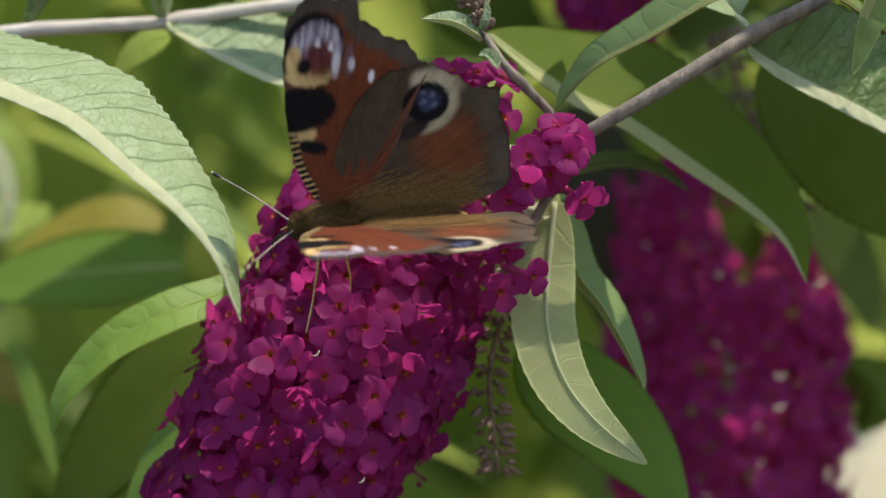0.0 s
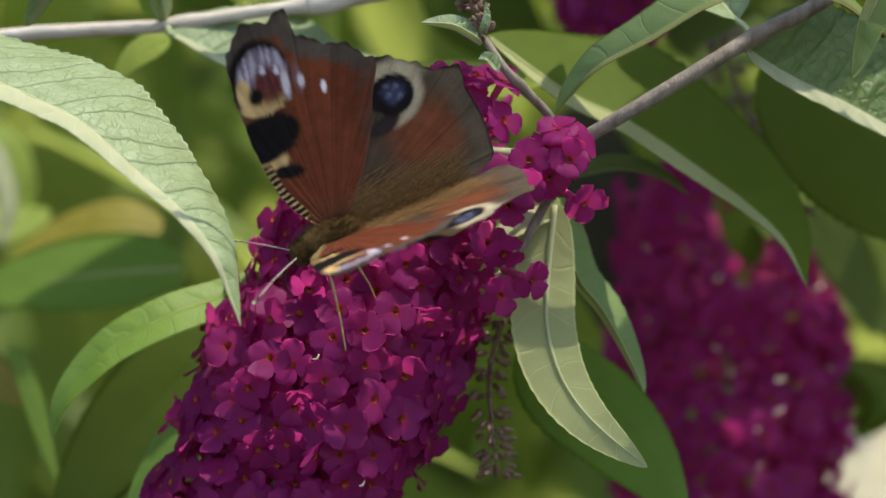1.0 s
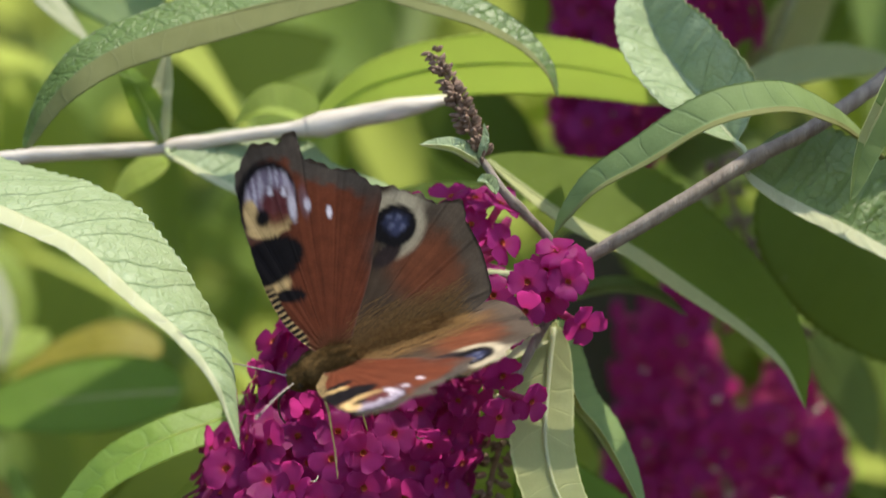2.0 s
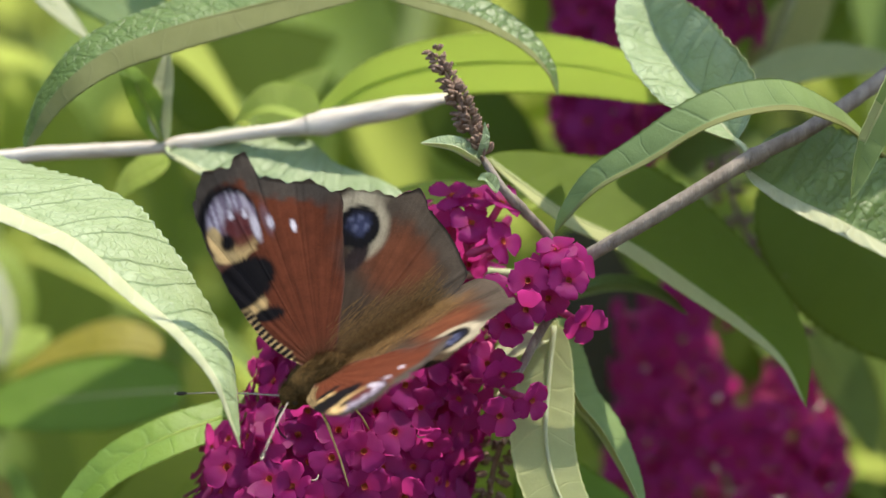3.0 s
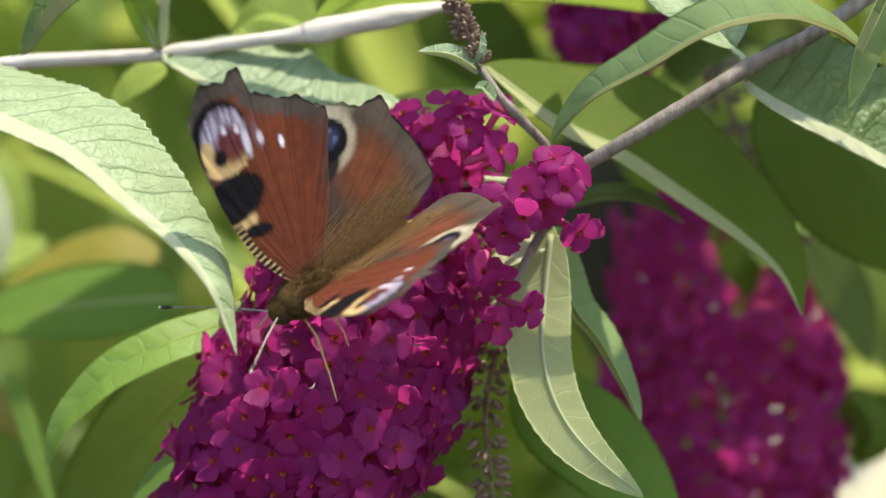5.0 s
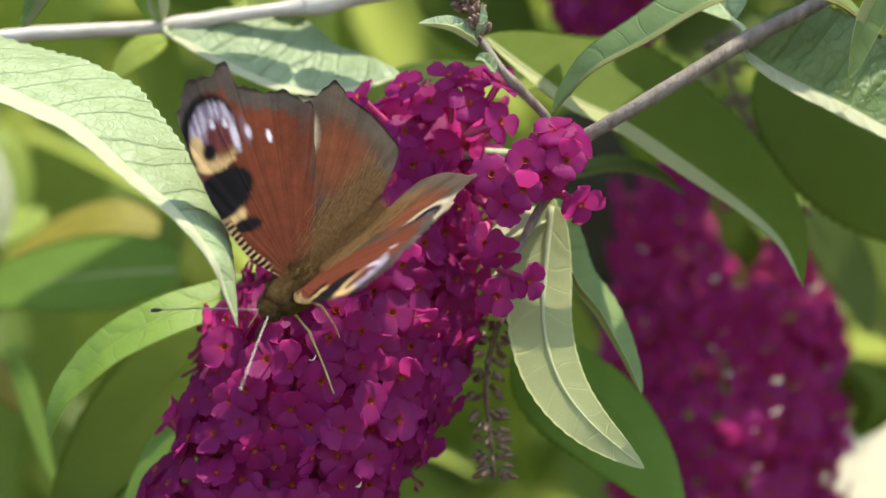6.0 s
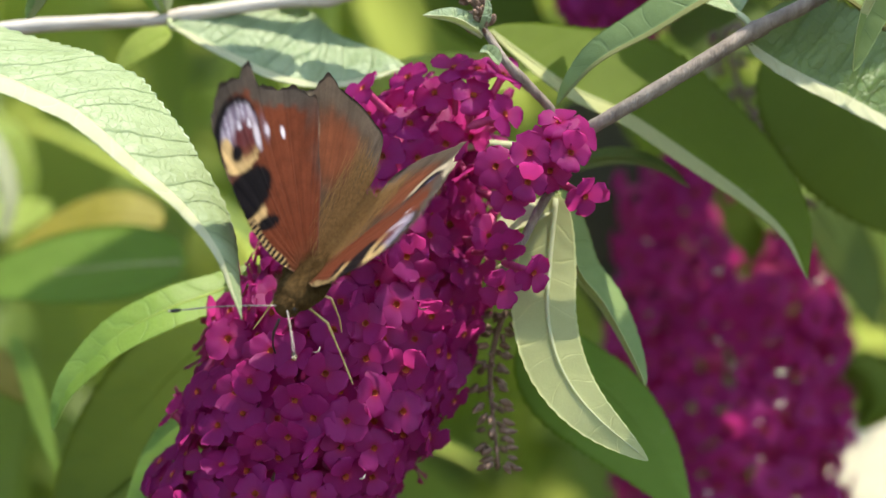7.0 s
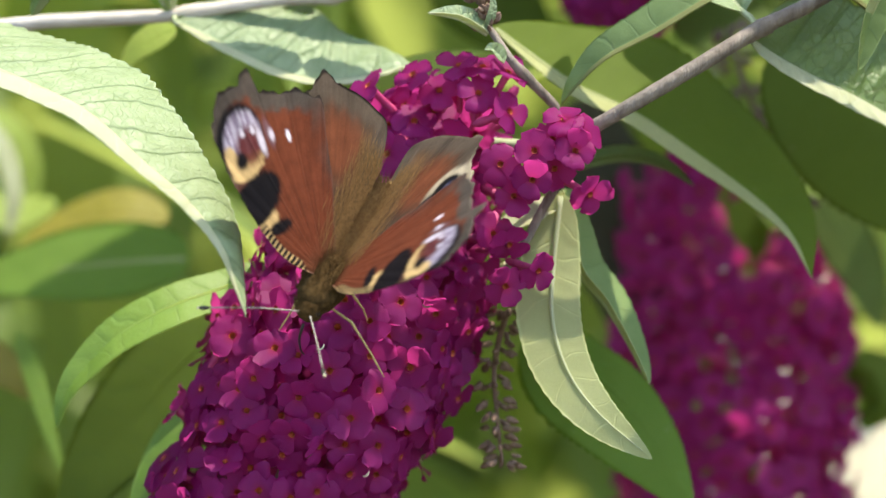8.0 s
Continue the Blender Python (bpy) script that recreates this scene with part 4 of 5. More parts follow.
# single florets that stand off on their own stalks beside the spike
for p, aim, foot in (((18.6, -4.0, 13.6), (0.15, -0.95, 0.15), (16.9, 6.0, 11.8)), ((17.0, -2.0, 18.2), (-0.15, -0.55, 0.75), (16.9, 6.0, 11.8)), ((12.6, -4.0, 13.6), (-0.1, -0.95, 0.1), (14.8, 6.0, 10.1)),
                     ((12.3, -4.0, 9.3), (0.0, -0.95, -0.1), (14.8, 6.0, 10.1)), ((20.8, -2.0, 7.2), (0.6, -0.7, -0.35), (17.3, 6.0, 9.3)), ((15.6, -2.0, 11.0), (0.1, -0.9, -0.15), (16.0, 6.0, 10.5)),
                     ((7.6, -3.0, 11.6), (0.0, -0.95, 0.1), (10.0, 8.0, 12.0)), ((9.0, 0.0, 19.4), (0.7, -0.6, 0.25), (7.0, 8.0, 17.0)), ((20.3, -2.0, 15.9), (0.5, -0.75, 0.3), (17.3, 6.0, 12.0)), ((15.4, -1.0, 15.4), (-0.2, -0.9, 0.3), (16.5, 6.0, 12.0)), ((9.6, -2.0, 7.0), (0.1, -0.9, 0.0), (12.0, 7.0, 9.0)), ((4.4, 2.0, 22.2), (0.1, -0.8, 0.5), (3.4, 9.0, 17.0)), ((-1.4, 6.0, 22.6), (-0.1, -0.8, 0.5), (-1.0, 13.0, 17.0)),
                     ((9.0, -1.0, -0.2), (0.3, -0.6, -0.6), (4.0, 8.0, -1.0)), ((13.2, -2.0, -4.0), (0.6, -0.7, -0.2), (8.1, 8.0, -4.1)), ((8.4, -3.0, -6.3), (0.1, -0.9, -0.1), (6.0, 8.0, -5.0)), ((6.6, 0.0, 1.4), (0.4, -0.8, 0.1), (3.0, 8.0, 1.0)),
                     ((-5.4, 6.0, 25.0), (-0.5, -0.6, 0.6), (-2.5, 12.0, 19.0)), ((1.5, 4.0, 26.4), (-0.25, -0.5, 0.8), (1.6, 8.0, 19.5)), ((5.0, 4.0, 26.2), (0.1, -0.5, 0.85), (4.6, 8.0, 19.0)), ((8.8, 2.0, 25.2), (0.45, -0.5, 0.75), (6.2, 8.0, 18.6)), ((-12.0, 8.0, 23.4), (-0.6, -0.5, 0.6), (-6.5, 13.0, 17.0))):
    root = thing("floret_sprig", foot, "single magenta floret on a red tube at the blossom's edge", "flower", "single florets")
    foot, p = np.array(foot), np.array(p)
    v, f = tube([(0, 0, 0), (p - foot) * 0.4 + np.array((0.2, 0, -0.2)), (p - foot) - np.array(aim) * 4.0], (0.4, 0.4, 0.5), 12, 8)
    part("stalk", mesh_data("stalk", v * MM, f, [TUBE]), root)
    ob = part("floret", FLORETS[int(abs(p[0]) * 10) % 9], root)
    ob.matrix_local = Matrix.Translation(Vector(p - foot) * MM) @ Vector(aim).to_track_quat("Z", "Y").to_matrix().to_4x4() @ Matrix.Rotation(p[0], 4, "Z") @ Matrix.Scale(0.94, 4)


# ---- dry seed heads ----
def capsule_mesh(seed):
    v, f = blob(0.50, 0.50, 1.05, 8, 6, 0.10, seed)
    v[:, :2] *= (1 - 0.35 * (v[:, 2:] / 1.05))
    return mesh_data("capsule", v * MM, f, [DRY])


CAPSULES = [capsule_mesh(k) for k in range(4)]


def seed_head(axis, spread, rows, label, seed, loose=0.0):
    r = np.random.default_rng(seed)
    line, length = curve(axis, 60)
    base = line[0].copy()
    root = thing("seed_head", base, label, "seed head", "dry seed heads")
    v, f = tube([line[k] - base for k in range(0, 60, 9)], (0.5, 0.45, 0.35, 0.25), 24, 8)
    part("stalk", mesh_data("stalk", v * MM, f, [DRY]), root)
    tang = np.gradient(line, axis=0)
    tang /= np.linalg.norm(tang, axis=1)[:, None]
    for i in range(rows):
        if loose and i % 3:
            continue
        k = int((i + 0.5) / rows * 59)
        t = tang[k]
        a = np.cross(t, (0.3, -0.8, 0.5))
        a /= np.linalg.norm(a)
        b = np.cross(t, a)
        taper = 1 - 0.45 * i / rows if not loose else 1 - 0.2 * abs(i / rows - 0.5)
        many = 10 if loose else 6
        for j in range(many):
            w = 2 * math.pi * (j / many + i * 0.38) + r.normal(0, 0.3)
            slide = r.normal(0, 0.5 if not loose else 0.7)
            out = math.cos(w) * a + math.sin(w) * b
            aim = Vector(out * 1.0 + t * r.uniform(0.1, 0.7))
            ob = part("capsule", CAPSULES[r.integers(0, 4)], root)
            p = line[k] - base + t * slide + out * spread * taper * r.uniform(0.75, 1.2)
            ob.matrix_local = Matrix.Translation(Vector(p) * MM) @ aim.to_track_quat("Z", "Y").to_matrix().to_4x4() @ Matrix.Scale(r.uniform(0.75, 1.1) * (0.6 + 0.4 * taper) * (1.0 if loose else 0.85), 4)
    return root


seed_head([(5.7, 3.0, 32.5), (4.5, 3.0, 36.0), (2.3, 2.0, 41.0), (0.1, 2.0, 45.2), (-1.3, 2.0, 47.7)], 1.75, 32, "dry brown seed head standing on a thin stem", 31)
seed_head([(9.0, 16.0, -10.1), (7.5, 16.0, -15.2), (6.9, 16.0, -20.2), (7.5, 16.0, -27.0), (8.5, 16.0, -35.3)], 2.5, 27, "dry brown seed head hanging below the blossom", 32, 1.0)
seed_head([(44.3, 72.0, 34.0), (47.0, 72.0, 24.2), (52.3, 72.0, 14.4), (55.0, 72.0, 8.1), (55.2, 72.0, 1.0)], 2.6, 22, "withered dark seed head out of focus behind", 33, 1.0)


# ---- butterfly (its own space: x to the head, y to its left, z up) ----
butterfly = new("butterfly")
butterfly.empty_display_size = 0.005
tagged(butterfly, "peacock butterfly with rust-red wings and eyespots, feeding on the blossom", "butterfly")


def smooth(x, lo, hi):
    t = np.clip((x - lo) / (hi - lo), 0, 1)
    return t * t * (3 - 2 * t)


def oval(p, q, cp, cq, rp, rq, turn=0.0):
    c, s = math.cos(turn), math.sin(turn)
    dp, dq = p - cp, q - cq
    return np.hypot((dp * c + dq * s) / rp, (-dp * s + dq * c) / rq)


def paint(base, mask, color):
    return base * (1 - mask[:, None]) + np.array(color) * mask[:, None]


RUST, BROWN, BLACK = (0.146, 0.039, 0.017), (0.088, 0.071, 0.054), (0.008, 0.007, 0.008)
CREAMY, LILAC, WHITE, BLUE = (0.66, 0.45, 0.19), (0.25, 0.20, 0.26), (0.85, 0.80, 0.85), (0.07, 0.085, 0.17)


def fore_tints(p, q, rim):
    j = 0.25 * np.sin(p * 2.1 + q * 1.3) + 0.2 * np.sin(p * 4.7 - q * 3.9)
    c = np.tile(np.array(RUST), (len(p), 1))
    c = paint(c, smooth(6.5 - p + j, 0, 4) * 0.55, (0.10, 0.045, 0.02))
    c = paint(c, smooth(3.4 + j - rim, 0, 1.4) * smooth(p, 17, 24), BROWN)
    c = paint(c, smooth(0.35 - rim, 0, 0.3) * 0.5, (0.16, 0.13, 0.10))
    c = paint(c, smooth(-4 - q + j, 0, 4) * smooth(18 - p, 0, 4) * 0.7, BROWN)
    # black bars at the leading edge with straw patches between
    c = paint(c, 1 - smooth(oval(p, q, 12.9, 9.4, 1.5, 2.8, 0.2), 0.8, 1.1), CREAMY)
    c = paint(c, 1 - smooth(oval(p, q, 11.3, 7.2, 1.0, 2.5, -0.2), 0.8, 1.15), BLACK)
    c = paint(c, 1 - smooth(oval(p, q, 16.7, 9.5, 3.3, 5.6, 0.12), 0.9, 1.06), BLACK)
    # the eyespot: a black arch, lilac and white streaks, a dark red heart, a straw crescent
    c = paint(c, 1 - smooth(oval(p, q, 25.2, 8.2, 5.7, 4.8), 0.9, 1.04), BLACK)
    c = paint(c, 1 - smooth(oval(p, q, 25.0, 7.8, 4.7, 4.2), 0.86, 1.0), LILAC)
    streak = smooth(np.sin(q * 5.0 + 1.4 * np.sin(q * 1.9) + p * 0.3) + 0.45 * np.sin(p * 1.6 + q), -0.4, 0.6) * (1 - smooth(oval(p, q, 25.9, 7.6, 3.9, 4.1), 0.8, 1.0))
    c = paint(c, streak * 0.45, WHITE)
    c = paint(c, (1 - smooth(oval(p, q, 21.6, 8.6, 1.7, 3.7), 0.85, 1.05)), CREAMY)
    c = paint(c, (1 - smooth(oval(p, q, 23.6, 11.0, 2.4, 1.2), 0.8, 1.1)), CREAMY)
    c = paint(c, (1 - smooth(oval(p, q, 24.0, 7.0, 2.9, 3.0), 0.6, 1.2)) * 0.95, (0.12, 0.022, 0.018))
    c = paint(c, (1 - smooth(oval(p, q, 22.9, 9.4, 1.4, 1.2), 0.6, 1.15)), BLACK)
    c = paint(c, (1 - smooth(oval(p, q, 23.4, 4.6, 2.4, 0.7), 0.5, 1.2)) * 0.8, WHITE)
    for a, b, s in ((23.0, 2.2, 0.75), (21.1, -1.1, 0.65), (26.2, 7.6, 0.55), (25.6, 5.6, 0.5)):
        c = paint(c, 1 - smooth(oval(p, q, a, b, s * 1.3, s * 0.8), 0.6, 1.2), WHITE)
    c = paint(c, (1 - smooth(oval(p, q, 23.6, 2.6, 2.6, 0.9), 0.4, 1.2)) * 0.35, LILAC)
    # striped leading edge near the body
    edge = smooth(1.5 - rim, 0, 0.4) * smooth(13.5 - p, 0, 1) * smooth(q, 5.5, 6.5)
    c = paint(c, edge, BLACK)
    c = paint(c, edge * smooth(np.sin(p * 7.0 + q * 1.5), 0.35, 0.75), CREAMY)
    return c


def hind_tints(p, q, rim):
    j = 0.3 * np.sin(p * 1.9 + q * 1.1) + 0.2 * np.sin(p * 5.1 - q * 3.3)
    c = np.tile(np.array((0.070, 0.048, 0.030)), (len(p), 1))
    c = paint(c, (1 - smooth(oval(p, q, 9.6, -15.2, 7.2, 6.6, 0.2) + 0.12 * j, 0.4, 1.2)) * 0.85, (0.185, 0.055, 0.022))
    c = paint(c, smooth(8 - p + j, 0, 6) * 0.75, (0.15, 0.078, 0.033))
    c = paint(c, smooth(4.6 + j - rim, 0, 2.8) * smooth(-q, 12, 17), (0.092, 0.070, 0.048))
    c = paint(c, smooth(0.5 - rim, 0, 0.4) * 0.6 * smooth(-q, 6, 9), (0.03, 0.024, 0.02))
    ring = oval(p, q, 17.3, -11.6, 5.2, 5.4) + 0.03 * j
    c = paint(c, (1 - smooth(ring, 0.80, 1.06)) * 0.92 * np.maximum(smooth(-q, 8.6, 10.2), smooth(12.6 - p, 0, 1.5)), (0.50, 0.43, 0.28))
    c = paint(c, smooth(p, 17.5, 20.5) * smooth(-q, 11.5, 14.0) * smooth(19.5 + q, 0, 3.0) * 0.6, (0.46, 0.40, 0.26))
    c = paint(c, (1 - smooth(oval(p, q, 13.2, -9.6, 1.4, 2.8, 0.4), 0.7, 1.2)), (0.03, 0.02, 0.018))
    c = paint(c, (1 - smooth(oval(p, q, 17.1, -11.6, 3.2, 3.6), 0.9, 1.06)), BLACK)
    c = paint(c, (1 - smooth(oval(p, q, 17.4, -11.9, 1.9, 2.2) + 0.3 * j, 0.5, 1.1)) * 0.5, BLUE)
    for a, b in ((18.2, -12.6), (16.6, -12.9), (17.2, -11.2), (18.6, -11.2)):
        c = paint(c, (1 - smooth(oval(p, q, a, b, 0.45, 0.6), 0.3, 1.3)) * 0.3, (0.35, 0.37, 0.50))
    return c


RIM = 320


def wing(name, side, outline, root_at, tinter, label, ribs, hollow):
    """A thin double-skinned wing: fans of scales from its root to a scalloped rim. outline: (out, forward)."""
    dense, _ = curve([(a, b, 0) for a, b in outline], RIM)
    dense = dense[:, :2]
    centre = np.array(root_at, float)
    steps = 42
    share = np.linspace(0.0, 1.0, steps + 1) ** 0.8
    scallop = 1 + (0.011 * np.sin(np.linspace(0, 88, RIM)) + 0.006 * np.sin(np.linspace(0, 231, RIM))) * (dense[:, 0] > 14)
    pq = centre + (dense - centre)[None] * share[:, None, None]
    pq[-1] = centre + (dense - centre) * scallop[:, None]
    p, q = pq[..., 0].ravel(), pq[..., 1].ravel()
    rim = np.full(len(p), 1e9)
    for a, b in dense[::2]:
        rim = np.minimum(rim, np.hypot(p - a, q - b))
    tint = tinter(p, q, rim)
    out = p / 30.0
    way = np.tile(np.linspace(0, ribs, RIM), steps + 1)
    far = np.repeat(share, RIM)
    z = hollow * out * out * 30 + 0.13 * np.abs(np.sin(np.pi * way)) * far + 0.35 * np.sin(q * 0.33 + 0.8) * out
    top = np.stack([q, side * p, z], -1)
    low = top - np.array((0, 0, 0.05))
    verts = np.concatenate([top, low]) * MM
    size = len(top)
    faces, slots = [], []
    for i in range(steps):
        for j in range(RIM - 1):
            a = i * RIM + j
            f = (a, a + RIM, a + RIM + 1, a + 1)
            faces.append(f if side > 0 else f[::-1])
            slots.append(0)
            g = tuple(size + k for k in f[::-1])
            faces.append(g if side > 0 else g[::-1])
            slots.append(1)
    for j in range(RIM - 1):
        a = steps * RIM + j
        faces.append((a, a + size, a + size + 1, a + 1))
        slots.append(0)
    uvs = np.stack([way, far], -1)
    tints = np.concatenate([np.column_stack([tint, np.ones(size)]), np.column_stack([tint, np.ones(size)])])
    return part(name, mesh_data(name, verts, faces, [WING, WING_UNDER], slots, np.concatenate([uvs, uvs]), tints), butterfly, label=label)


FORE = [(0.6, 2.2), (2.6, 5.2), (7.4, 9.0), (13.2, 11.0), (19.0, 12.0), (25.0, 12.6), (29.6, 12.2), (32.6, 10.3), (33.1, 7.4), (33.0, 5.4), (33.6, 3.7), (33.0, 2.3), (31.5, 1.8),
        (29.5, 1.3), (28.0, -0.9), (27.0, -3.1), (25.6, -5.9), (23.8, -8.1), (21.9, -9.6), (17.2, -7.9), (11.0, -5.6), (5.0, -2.0), (1.0, 0.4)]
HIND = [(0.6, 2.4), (10.0, 2.6), (17.5, -0.4), (21.6, -4.6), (23.0, -9.2), (22.6, -13.2), (20.8, -15.9), (19.2, -18.0), (18.4, -20.6), (17.3, -23.1), (14.2, -23.2),
        (10.2, -24.3), (6.0, -24.6), (2.8, -24.0), (0.8, -17.6), (0.4, -8.0), (0.5, -1.0)]
FORE_LOCAL = [(p * 1.06, q - 3.4) for p, q in FORE]


def fore_local(p, q, rim):
    return fore_tints(p / 1.06, q + 3.4, rim)


fore_right = wing("forewing", -1, FORE_LOCAL, (0.8, -0.6), fore_local, "rust-red forewing with a lilac eyespot and brown scalloped rim", 11, 0.05)
fore_left = wing("forewing", 1, FORE_LOCAL, (0.8, -0.6), fore_local, "rust-red forewing with a lilac eyespot and brown scalloped rim", 11, 0.05)
hind_right = wing("hindwing", -1, HIND, (0.8, 0.4), hind_tints, "brown hindwing with a blue-black eyespot", 10, 0.03)
hind_left = wing("hindwing", 1, HIND[:10] + [(13.6, -23.8), (8.6, -25.4), (3.4, -26.2), (-1.4, -25.0), (-0.6, -17.0), (0.2, -8.0), (0.5, -1.0)], (0.8, 0.4), hind_tints, "brown hindwing with a blue-black eyespot", 10, 0.03)


def body_part(name, size, at, mat, label="", seed=0, lean=0.0, rough=0.03):
    v, f = blob(size[1], size[2], size[0], 14, 10, rough, seed)
    v = v[:, [2, 0, 1]]
    ob = part(name, mesh_data(name, v * MM, f, [mat]), butterfly, Vector(at) * MM, label)
    ob.rotation_euler = (0, lean, 0)
    return ob


body_part("thorax", (5.4, 3.5, 3.0), (3.2, 0, 0.1), FUR, "furry brown thorax", 1)
body_part("abdomen", (9.5, 2.3, 2.2), (-8.5, 0, -1.2), WING_HAIR, "furry brown abdomen", 2, 0.06)
head = body_part("head", (1.9, 2.1, 1.8), (7.9, 0, -0.2), FUR, "dark furry head", 3)
feelers = {}
for side in (-1, 1):
    v, f = blob(0.75, 0.6, 0.8, 10, 8)
    part("eye", mesh_data("eye", v * MM, f, [CHITIN]), head, (0.5 * MM, side * 1.35 * MM, 0.25 * MM), "dark round eye")
    reach = 18.6 if side > 0 else 16.2
    v, f = tube([(0, 0, 0), (reach * 0.5, 0, 0.45), (reach, 0, 0)], (0.13, 0.11, 0.11), 60, 7, wobble=0.06)
    feelers[side] = part("antenna", mesh_data("antenna", v * MM, f, [ANTENNA]), butterfly, label="thin banded antenna")
    v, f = tube([(reach * 0.9, 0, 0.15), (reach * 0.96, 0, 0.05), (reach, 0, 0), (reach * 1.012, 0, 0)], (0.13, 0.30, 0.32, 0.12), 14, 8)
    part("club", mesh_data("club", v * MM, f, [CHITIN]), feelers[side], label="dark club of the antenna")
    v, f = blob(0.2, 0.2, 0.22, 8, 6)
    part("club_tip", mesh_data("club_tip", v * MM, f, [CREAM]), feelers[side], Vector((reach * 1.012, 0, 0)) * MM, "pale tip of the antenna")
    wide = 1.0 if side > 0 else 0.45
    for hip, knee, ankle, foot in (((5.0, 1.4, -2.0), (6.2, 6.0 * wide, -1.6), (6.6, 9.4 * wide, -6.6), (7.2, 12.0 * wide, -10.2)), ((2.0, 1.5, -2.2), (1.0, 3.4, -2.8), (-1.0, 4.2, -8.5), (-2.0, 4.4, -12.5))):
        joints = [np.array((a, side * b, c)) for a, b, c in (hip, knee, ankle, foot)]
        bends = [joints[0], joints[0] * 0.1 + joints[1] * 0.9, joints[1], joints[1] * 0.9 + joints[2] * 0.1, joints[1] * 0.1 + joints[2] * 0.9, joints[2], joints[3]]
        v, f = tube(bends, (0.22, 0.18, 0.22, 0.15, 0.13, 0.15, 0.08), 36, 7)
        part("leg", mesh_data("leg", v * MM, f, [LEG]), butterfly, label="thin straw-coloured leg")
v, f = tube([(9.8, 0, -1.6), (11.0, 0, -3.5), (10.6, 0, -7.0), (9.6, 0, -9.5)], (0.22, 0.18, 0.16, 0.12), 20, 7)
part("proboscis", mesh_data("proboscis", v * MM, f, [CHITIN]), butterfly, label="thin dark tongue reaching into a floret")

# soft hairs of the back and of the wing roots
r = np.random.default_rng(77)
hv, hf, skins = [], [], []
for k in range(6500):
    x = r.uniform(-16, 9.6)
    w = r.uniform(-1.25, 1.25)
    wide = 2.4 if x > -1 else 2.1 * math.sqrt(max(0.05, 1 - ((x + 8.5) / 9.6) ** 2)) + 0.2
    if x > -1:
        wide = 3.3 * math.sqrt(max(0.25, 1 - ((x - 3.2) / 5.4) ** 2))
    root_p = np.array((x, wide * math.sin(w), -0.6 + wide * math.cos(w)))
    way = np.array((-0.85, 0.55 * math.sin(w), 0.45 * math.cos(w) + 0.1)) + r.normal(0, 0.18, 3)
    long = r.uniform(1.2, 3.0)
    side_v = np.cross(way, (0.2, 0.3, 0.9))
    side_v = side_v / np.linalg.norm(side_v) * 0.035
    i = len(hv)
    hv += [root_p - side_v, root_p + side_v, root_p + way * long * 0.6 + side_v * 0.7, root_p + way * long + np.array((0, 0, -0.15))]
    hf += [(i, i + 1, i + 2), (i, i + 2, i + 3)]
    skins += [int(x < r.uniform(-2.5, 2.0))] * 2
tagged(part("fur", mesh_data("fur", np.array(hv) * MM, hf, [FUR, WING_HAIR], skins), butterfly, label="soft brown hairs on the back"), kind="stuff")
for side, owner in ((-1, hind_right), (1, hind_left)):
    hv, hf = [], []
    for k in range(900):
        out, along = abs(r.normal(0, 2.6)) + 0.4, r.uniform(-18.0, 1.0)
        if out > 8:
            continue
        root_p = np.array((along, side * out, 0.25))
        way = np.array((-1.0, side * r.normal(0.35, 0.18), r.uniform(0.05, 0.28)))
        long = r.uniform(2.2, 4.8)
        side_v = np.cross(way, (0.1, 0.1, 1.0))
        side_v = side_v / np.linalg.norm(side_v) * 0.04
        i = len(hv)
        hv += [root_p - side_v, root_p + side_v, root_p + way * long * 0.6 + side_v * 0.7, root_p + way * long]
        hf += [(i, i + 1, i + 2), (i, i + 2, i + 3)]
    tagged(part("wing_hairs", mesh_data("wing_hairs", np.array(hv) * MM, hf, [WING_HAIR]), owner, label="golden brown hairs at the wing root"), kind="stuff")


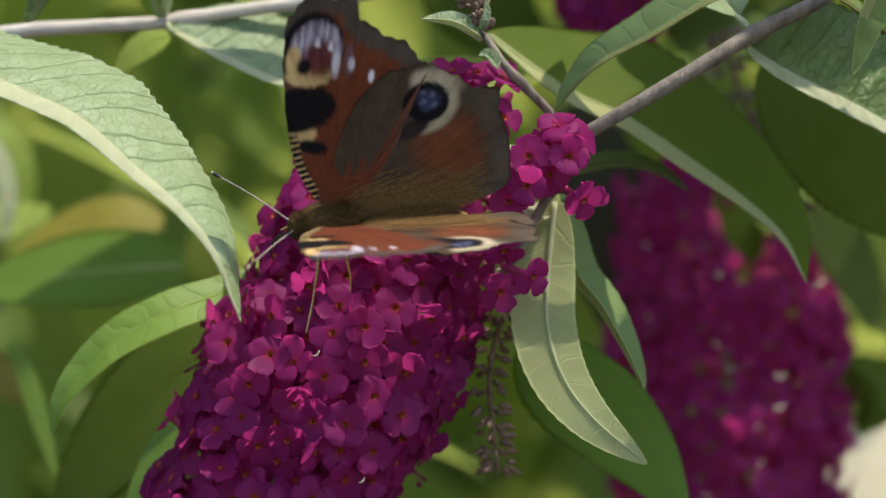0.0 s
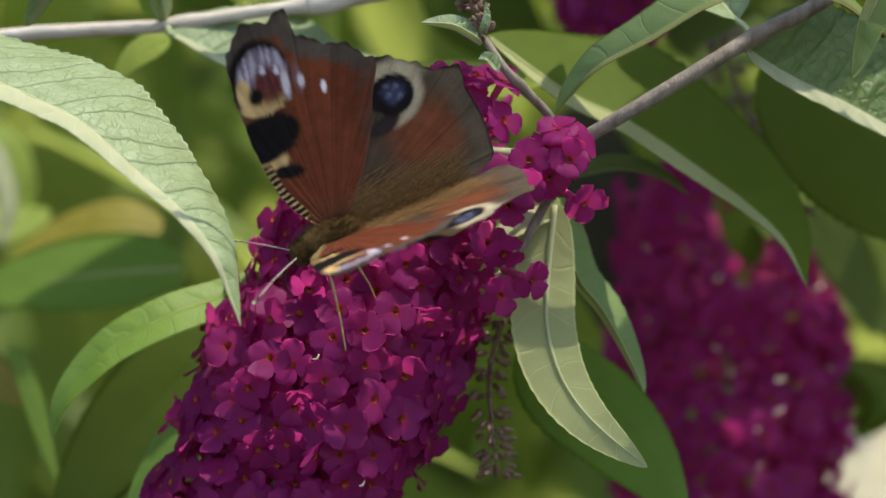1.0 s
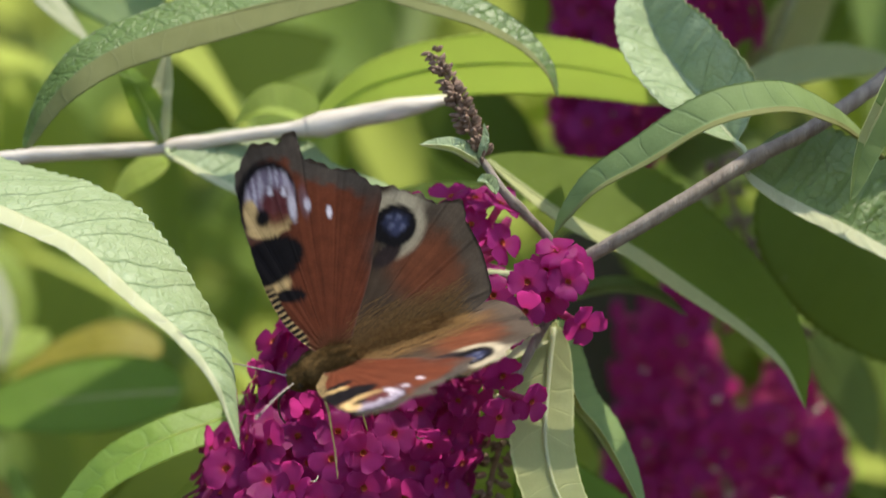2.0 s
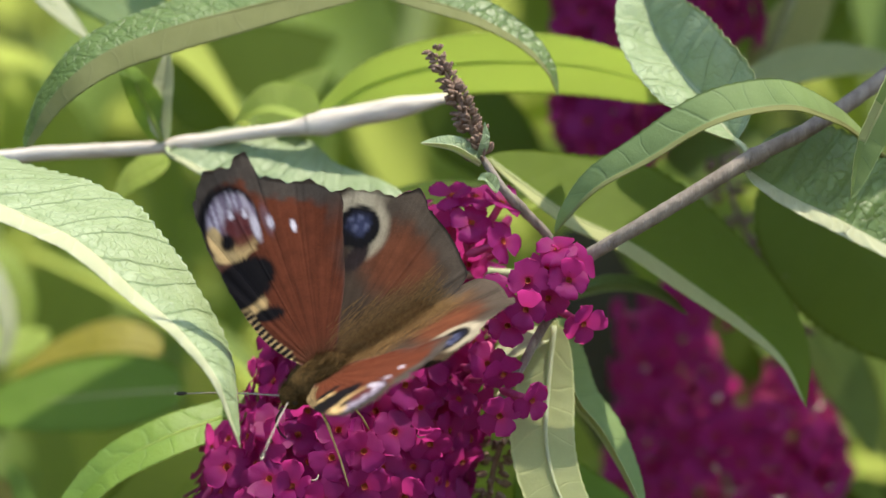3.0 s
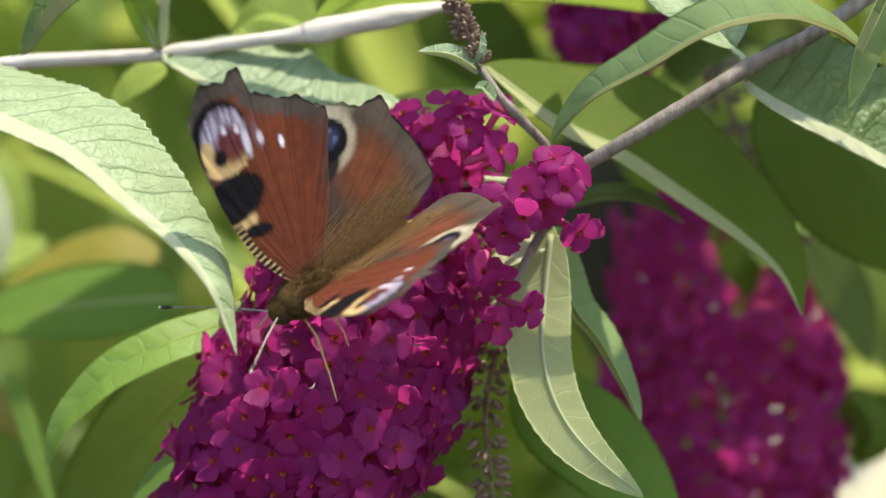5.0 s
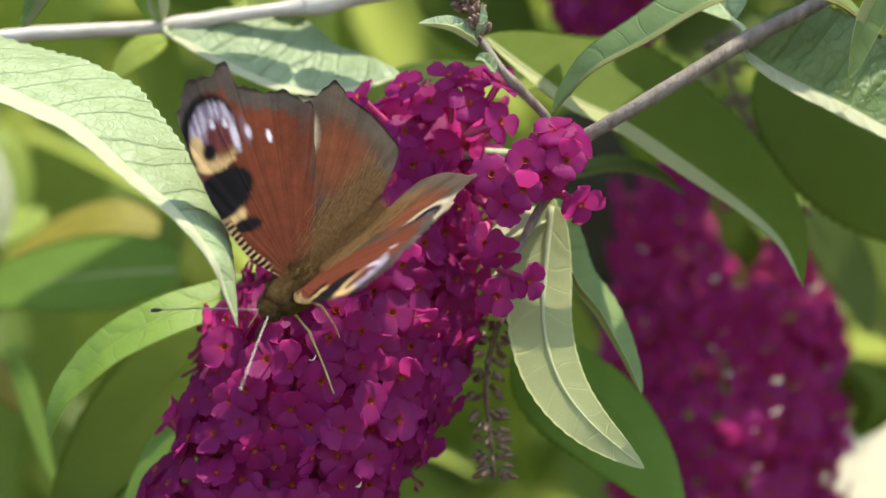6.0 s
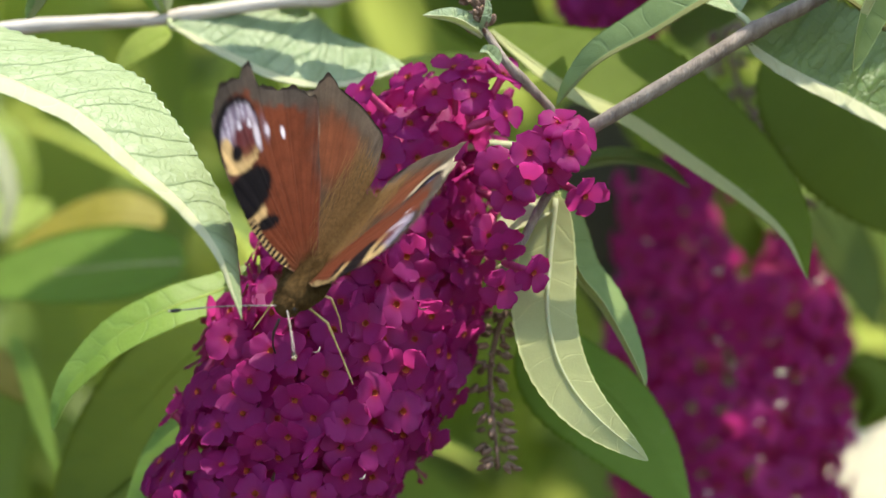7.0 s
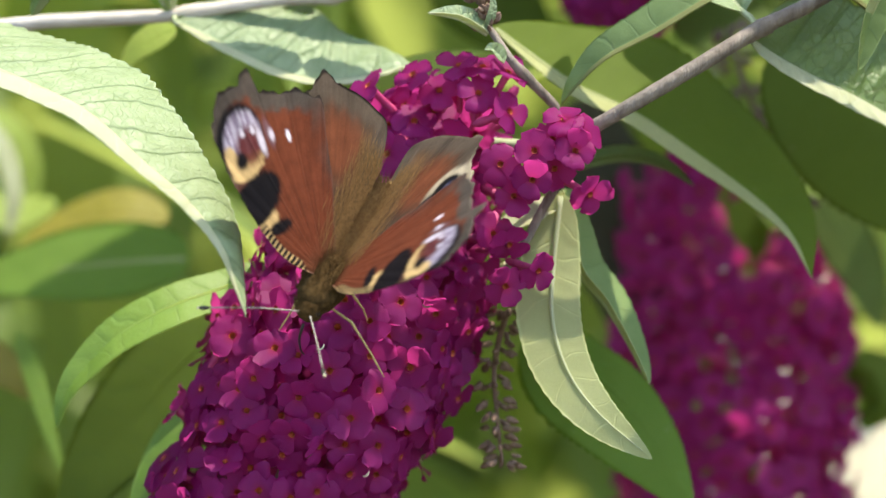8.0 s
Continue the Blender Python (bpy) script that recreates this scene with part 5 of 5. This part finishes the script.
def motions():
    walk(butterfly, [
         (0.0, pose(-0.01326, -0.01482, 1.30381, -59.0, 3.9, -160.5)),
         (0.2, pose(-0.01284, -0.01482, 1.30351, -56.3, 7.3, -163.0)),
         (0.5, pose(-0.01238, -0.01486, 1.30280, -52.2, 11.1, -159.2)),
         (1.0, pose(-0.01345, -0.01478, 1.30306, -49.6, 22.2, -160.7)),
         (1.5, pose(-0.01326, -0.01472, 1.30261, -48.4, 22.3, -161.5)),
         (2.0, pose(-0.01371, -0.01462, 1.30212, -48.1, 19.1, -157.7)),
         (2.2, pose(-0.01398, -0.01455, 1.30239, -48.2, 18.3, -153.5)),
         (3.3, pose(-0.01573, -0.01465, 1.30045, -48.5, 32.9, -159.4)),
         (3.5, pose(-0.01580, -0.01462, 1.30090, -48.5, 26.2, -153.6)),
         (4.0, pose(-0.01582, -0.01457, 1.30041, -47.7, 29.3, -155.2)),
         (4.5, pose(-0.01708, -0.01459, 1.29921, -47.0, 34.2, -158.9)),
         (4.7, pose(-0.01685, -0.01458, 1.30013, -46.4, 28.4, -153.6)),
         (5.8, pose(-0.01861, -0.01474, 1.29703, -43.1, 36.2, -145.0)),
         (6.0, pose(-0.01900, -0.01466, 1.29651, -42.2, 34.8, -146.4)),
         (6.5, pose(-0.01899, -0.01452, 1.29596, -39.1, 36.8, -143.6)),
         (6.7, pose(-0.01899, -0.01438, 1.29701, -36.4, 31.1, -131.6)),
         (6.8, pose(-0.01813, -0.01434, 1.29683, -36.8, 31.5, -133.1)),
         (7.0, pose(-0.01846, -0.01423, 1.29628, -34.9, 36.9, -131.3)),
         (7.5, pose(-0.01729, -0.01416, 1.29688, -33.1, 33.4, -128.7)),
         (8.0, pose(-0.01643, -0.01434, 1.29617, -33.3, 45.8, -131.0))])
    # seconds, lift of the forewing above the level, its sweep to the rear, lift and sweep of the hindwing
    right = [
        (0.0, 45.9, 1.1, 49.3, 3.6), (0.2, 48.3, -0.8, 50.8, 2.9), (0.5, 53.7, -2.7, 53.4, 4.3), (1.0, 48.9, 3.0, 48.7, -2.8), (1.5, 51.5, 3.3, 52.2, -2.0),
        (2.0, 48.3, 3.5, 48.4, -3.0), (2.2, 42.9, 4.2, 42.0, -3.7), (3.3, 47.7, 6.0, 47.7, -4.3), (3.5, 49.6, 4.8, 49.5, -3.1), (4.0, 41.0, 6.2, 40.5, -3.3),
        (4.5, 50.7, 5.1, 50.4, -1.7), (4.7, 46.2, 3.7, 45.7, -0.1), (5.8, 46.3, 14.9, 46.8, 7.2), (6.0, 46.4, 10.6, 46.7, 8.0), (6.5, 49.8, 11.4, 50.7, 7.0),
        (6.7, 57.7, 14.8, 55.7, 9.0), (6.8, 59.9, 11.8, 58.2, 9.8), (7.0, 54.6, 9.0, 52.9, 9.0), (7.5, 49.0, 10.7, 48.6, 8.0), (8.0, 51.7, 14.3, 51.9, 8.2)]
    left = [
        (0.0, 46.1, -8.0, 45.9, 5.0), (0.2, 46.6, -5.5, 45.1, 4.9), (0.5, 49.0, -5.4, 48.6, 0.5), (1.0, 42.6, -3.5, 40.4, 1.9), (1.5, 39.1, -3.0, 37.0, -1.2),
        (2.0, 35.7, -0.2, 33.8, -2.0), (2.2, 32.7, -0.4, 31.8, 1.6), (3.3, 44.7, -0.7, 42.0, 0.6), (3.5, 44.1, -0.5, 41.1, 0.1), (4.0, 36.4, 1.2, 35.4, 1.1),
        (4.5, 47.5, 0.1, 45.8, 0.4), (4.7, 42.2, 0.7, 42.1, 1.4), (5.8, 47.2, 4.8, 48.0, 0.4), (6.0, 47.0, 3.6, 47.5, -1.0), (6.5, 48.7, 5.6, 48.7, -5.0),
        (6.7, 54.4, 0.6, 55.6, -6.2), (6.8, 54.2, 2.2, 54.4, -5.4), (7.0, 53.7, 3.6, 54.1, -4.3), (7.5, 45.2, 6.0, 46.7, 1.9), (8.0, 44.7, 8.7, 46.7, 1.2)]
    for rows, side, fore, hind in ((right, -1, fore_right, hind_right), (left, 1, fore_left, hind_left)):
        walk(hind, [(t, pose(0, 0, 0, side * low) @ pose(0, 0, 0, 0, 0, -side * back)) for t, lift, sweep, low, back in rows])
        walk(fore, [(t, pose(0, 0, 0, side * (lift + 1.5)) @ pose(0.003, 0, 0.0003, 0, 0, side * sweep)) for t, lift, sweep, low, back in rows])
    # the feelers: seconds and the way each points
    for feeler, side, rows in ((feelers[1], 1, [
            (0.0, 0.63, 0.59, 0.51), (0.5, 0.67, 0.60, 0.45), (1.0, 0.68, 0.55, 0.49), (1.5, 0.71, 0.55, 0.44), (2.0, 0.65, 0.54, 0.52), (4.0, 0.66, 0.61, 0.44),
            (4.7, 0.70, 0.53, 0.48), (5.8, 0.81, 0.49, 0.30), (6.5, 0.80, 0.50, 0.33), (6.8, 0.77, 0.51, 0.38), (7.0, 0.73, 0.49, 0.47), (7.5, 0.70, 0.52, 0.49), (8.0, 0.73, 0.51, 0.46)]),
            (feelers[-1], -1, [(0.0, 0.48, -0.79, -0.38), (0.5, 0.46, -0.77, -0.44), (2.2, 0.58, -0.74, -0.25), (4.0, 0.73, -0.67, -0.09), (6.0, 0.68, -0.73, -0.03),
                               (6.7, 0.68, -0.73, -0.01), (7.5, 0.68, -0.70, 0.22), (8.0, 0.61, -0.71, 0.34)])):
        walk(feeler, [(t, Matrix.Translation(Vector((9.0, side * 0.6, 0.2)) * MM) @ Vector((a, b, c)).to_track_quat("X", "Z").to_matrix().to_4x4()) for t, a, b, c in rows])

motions()
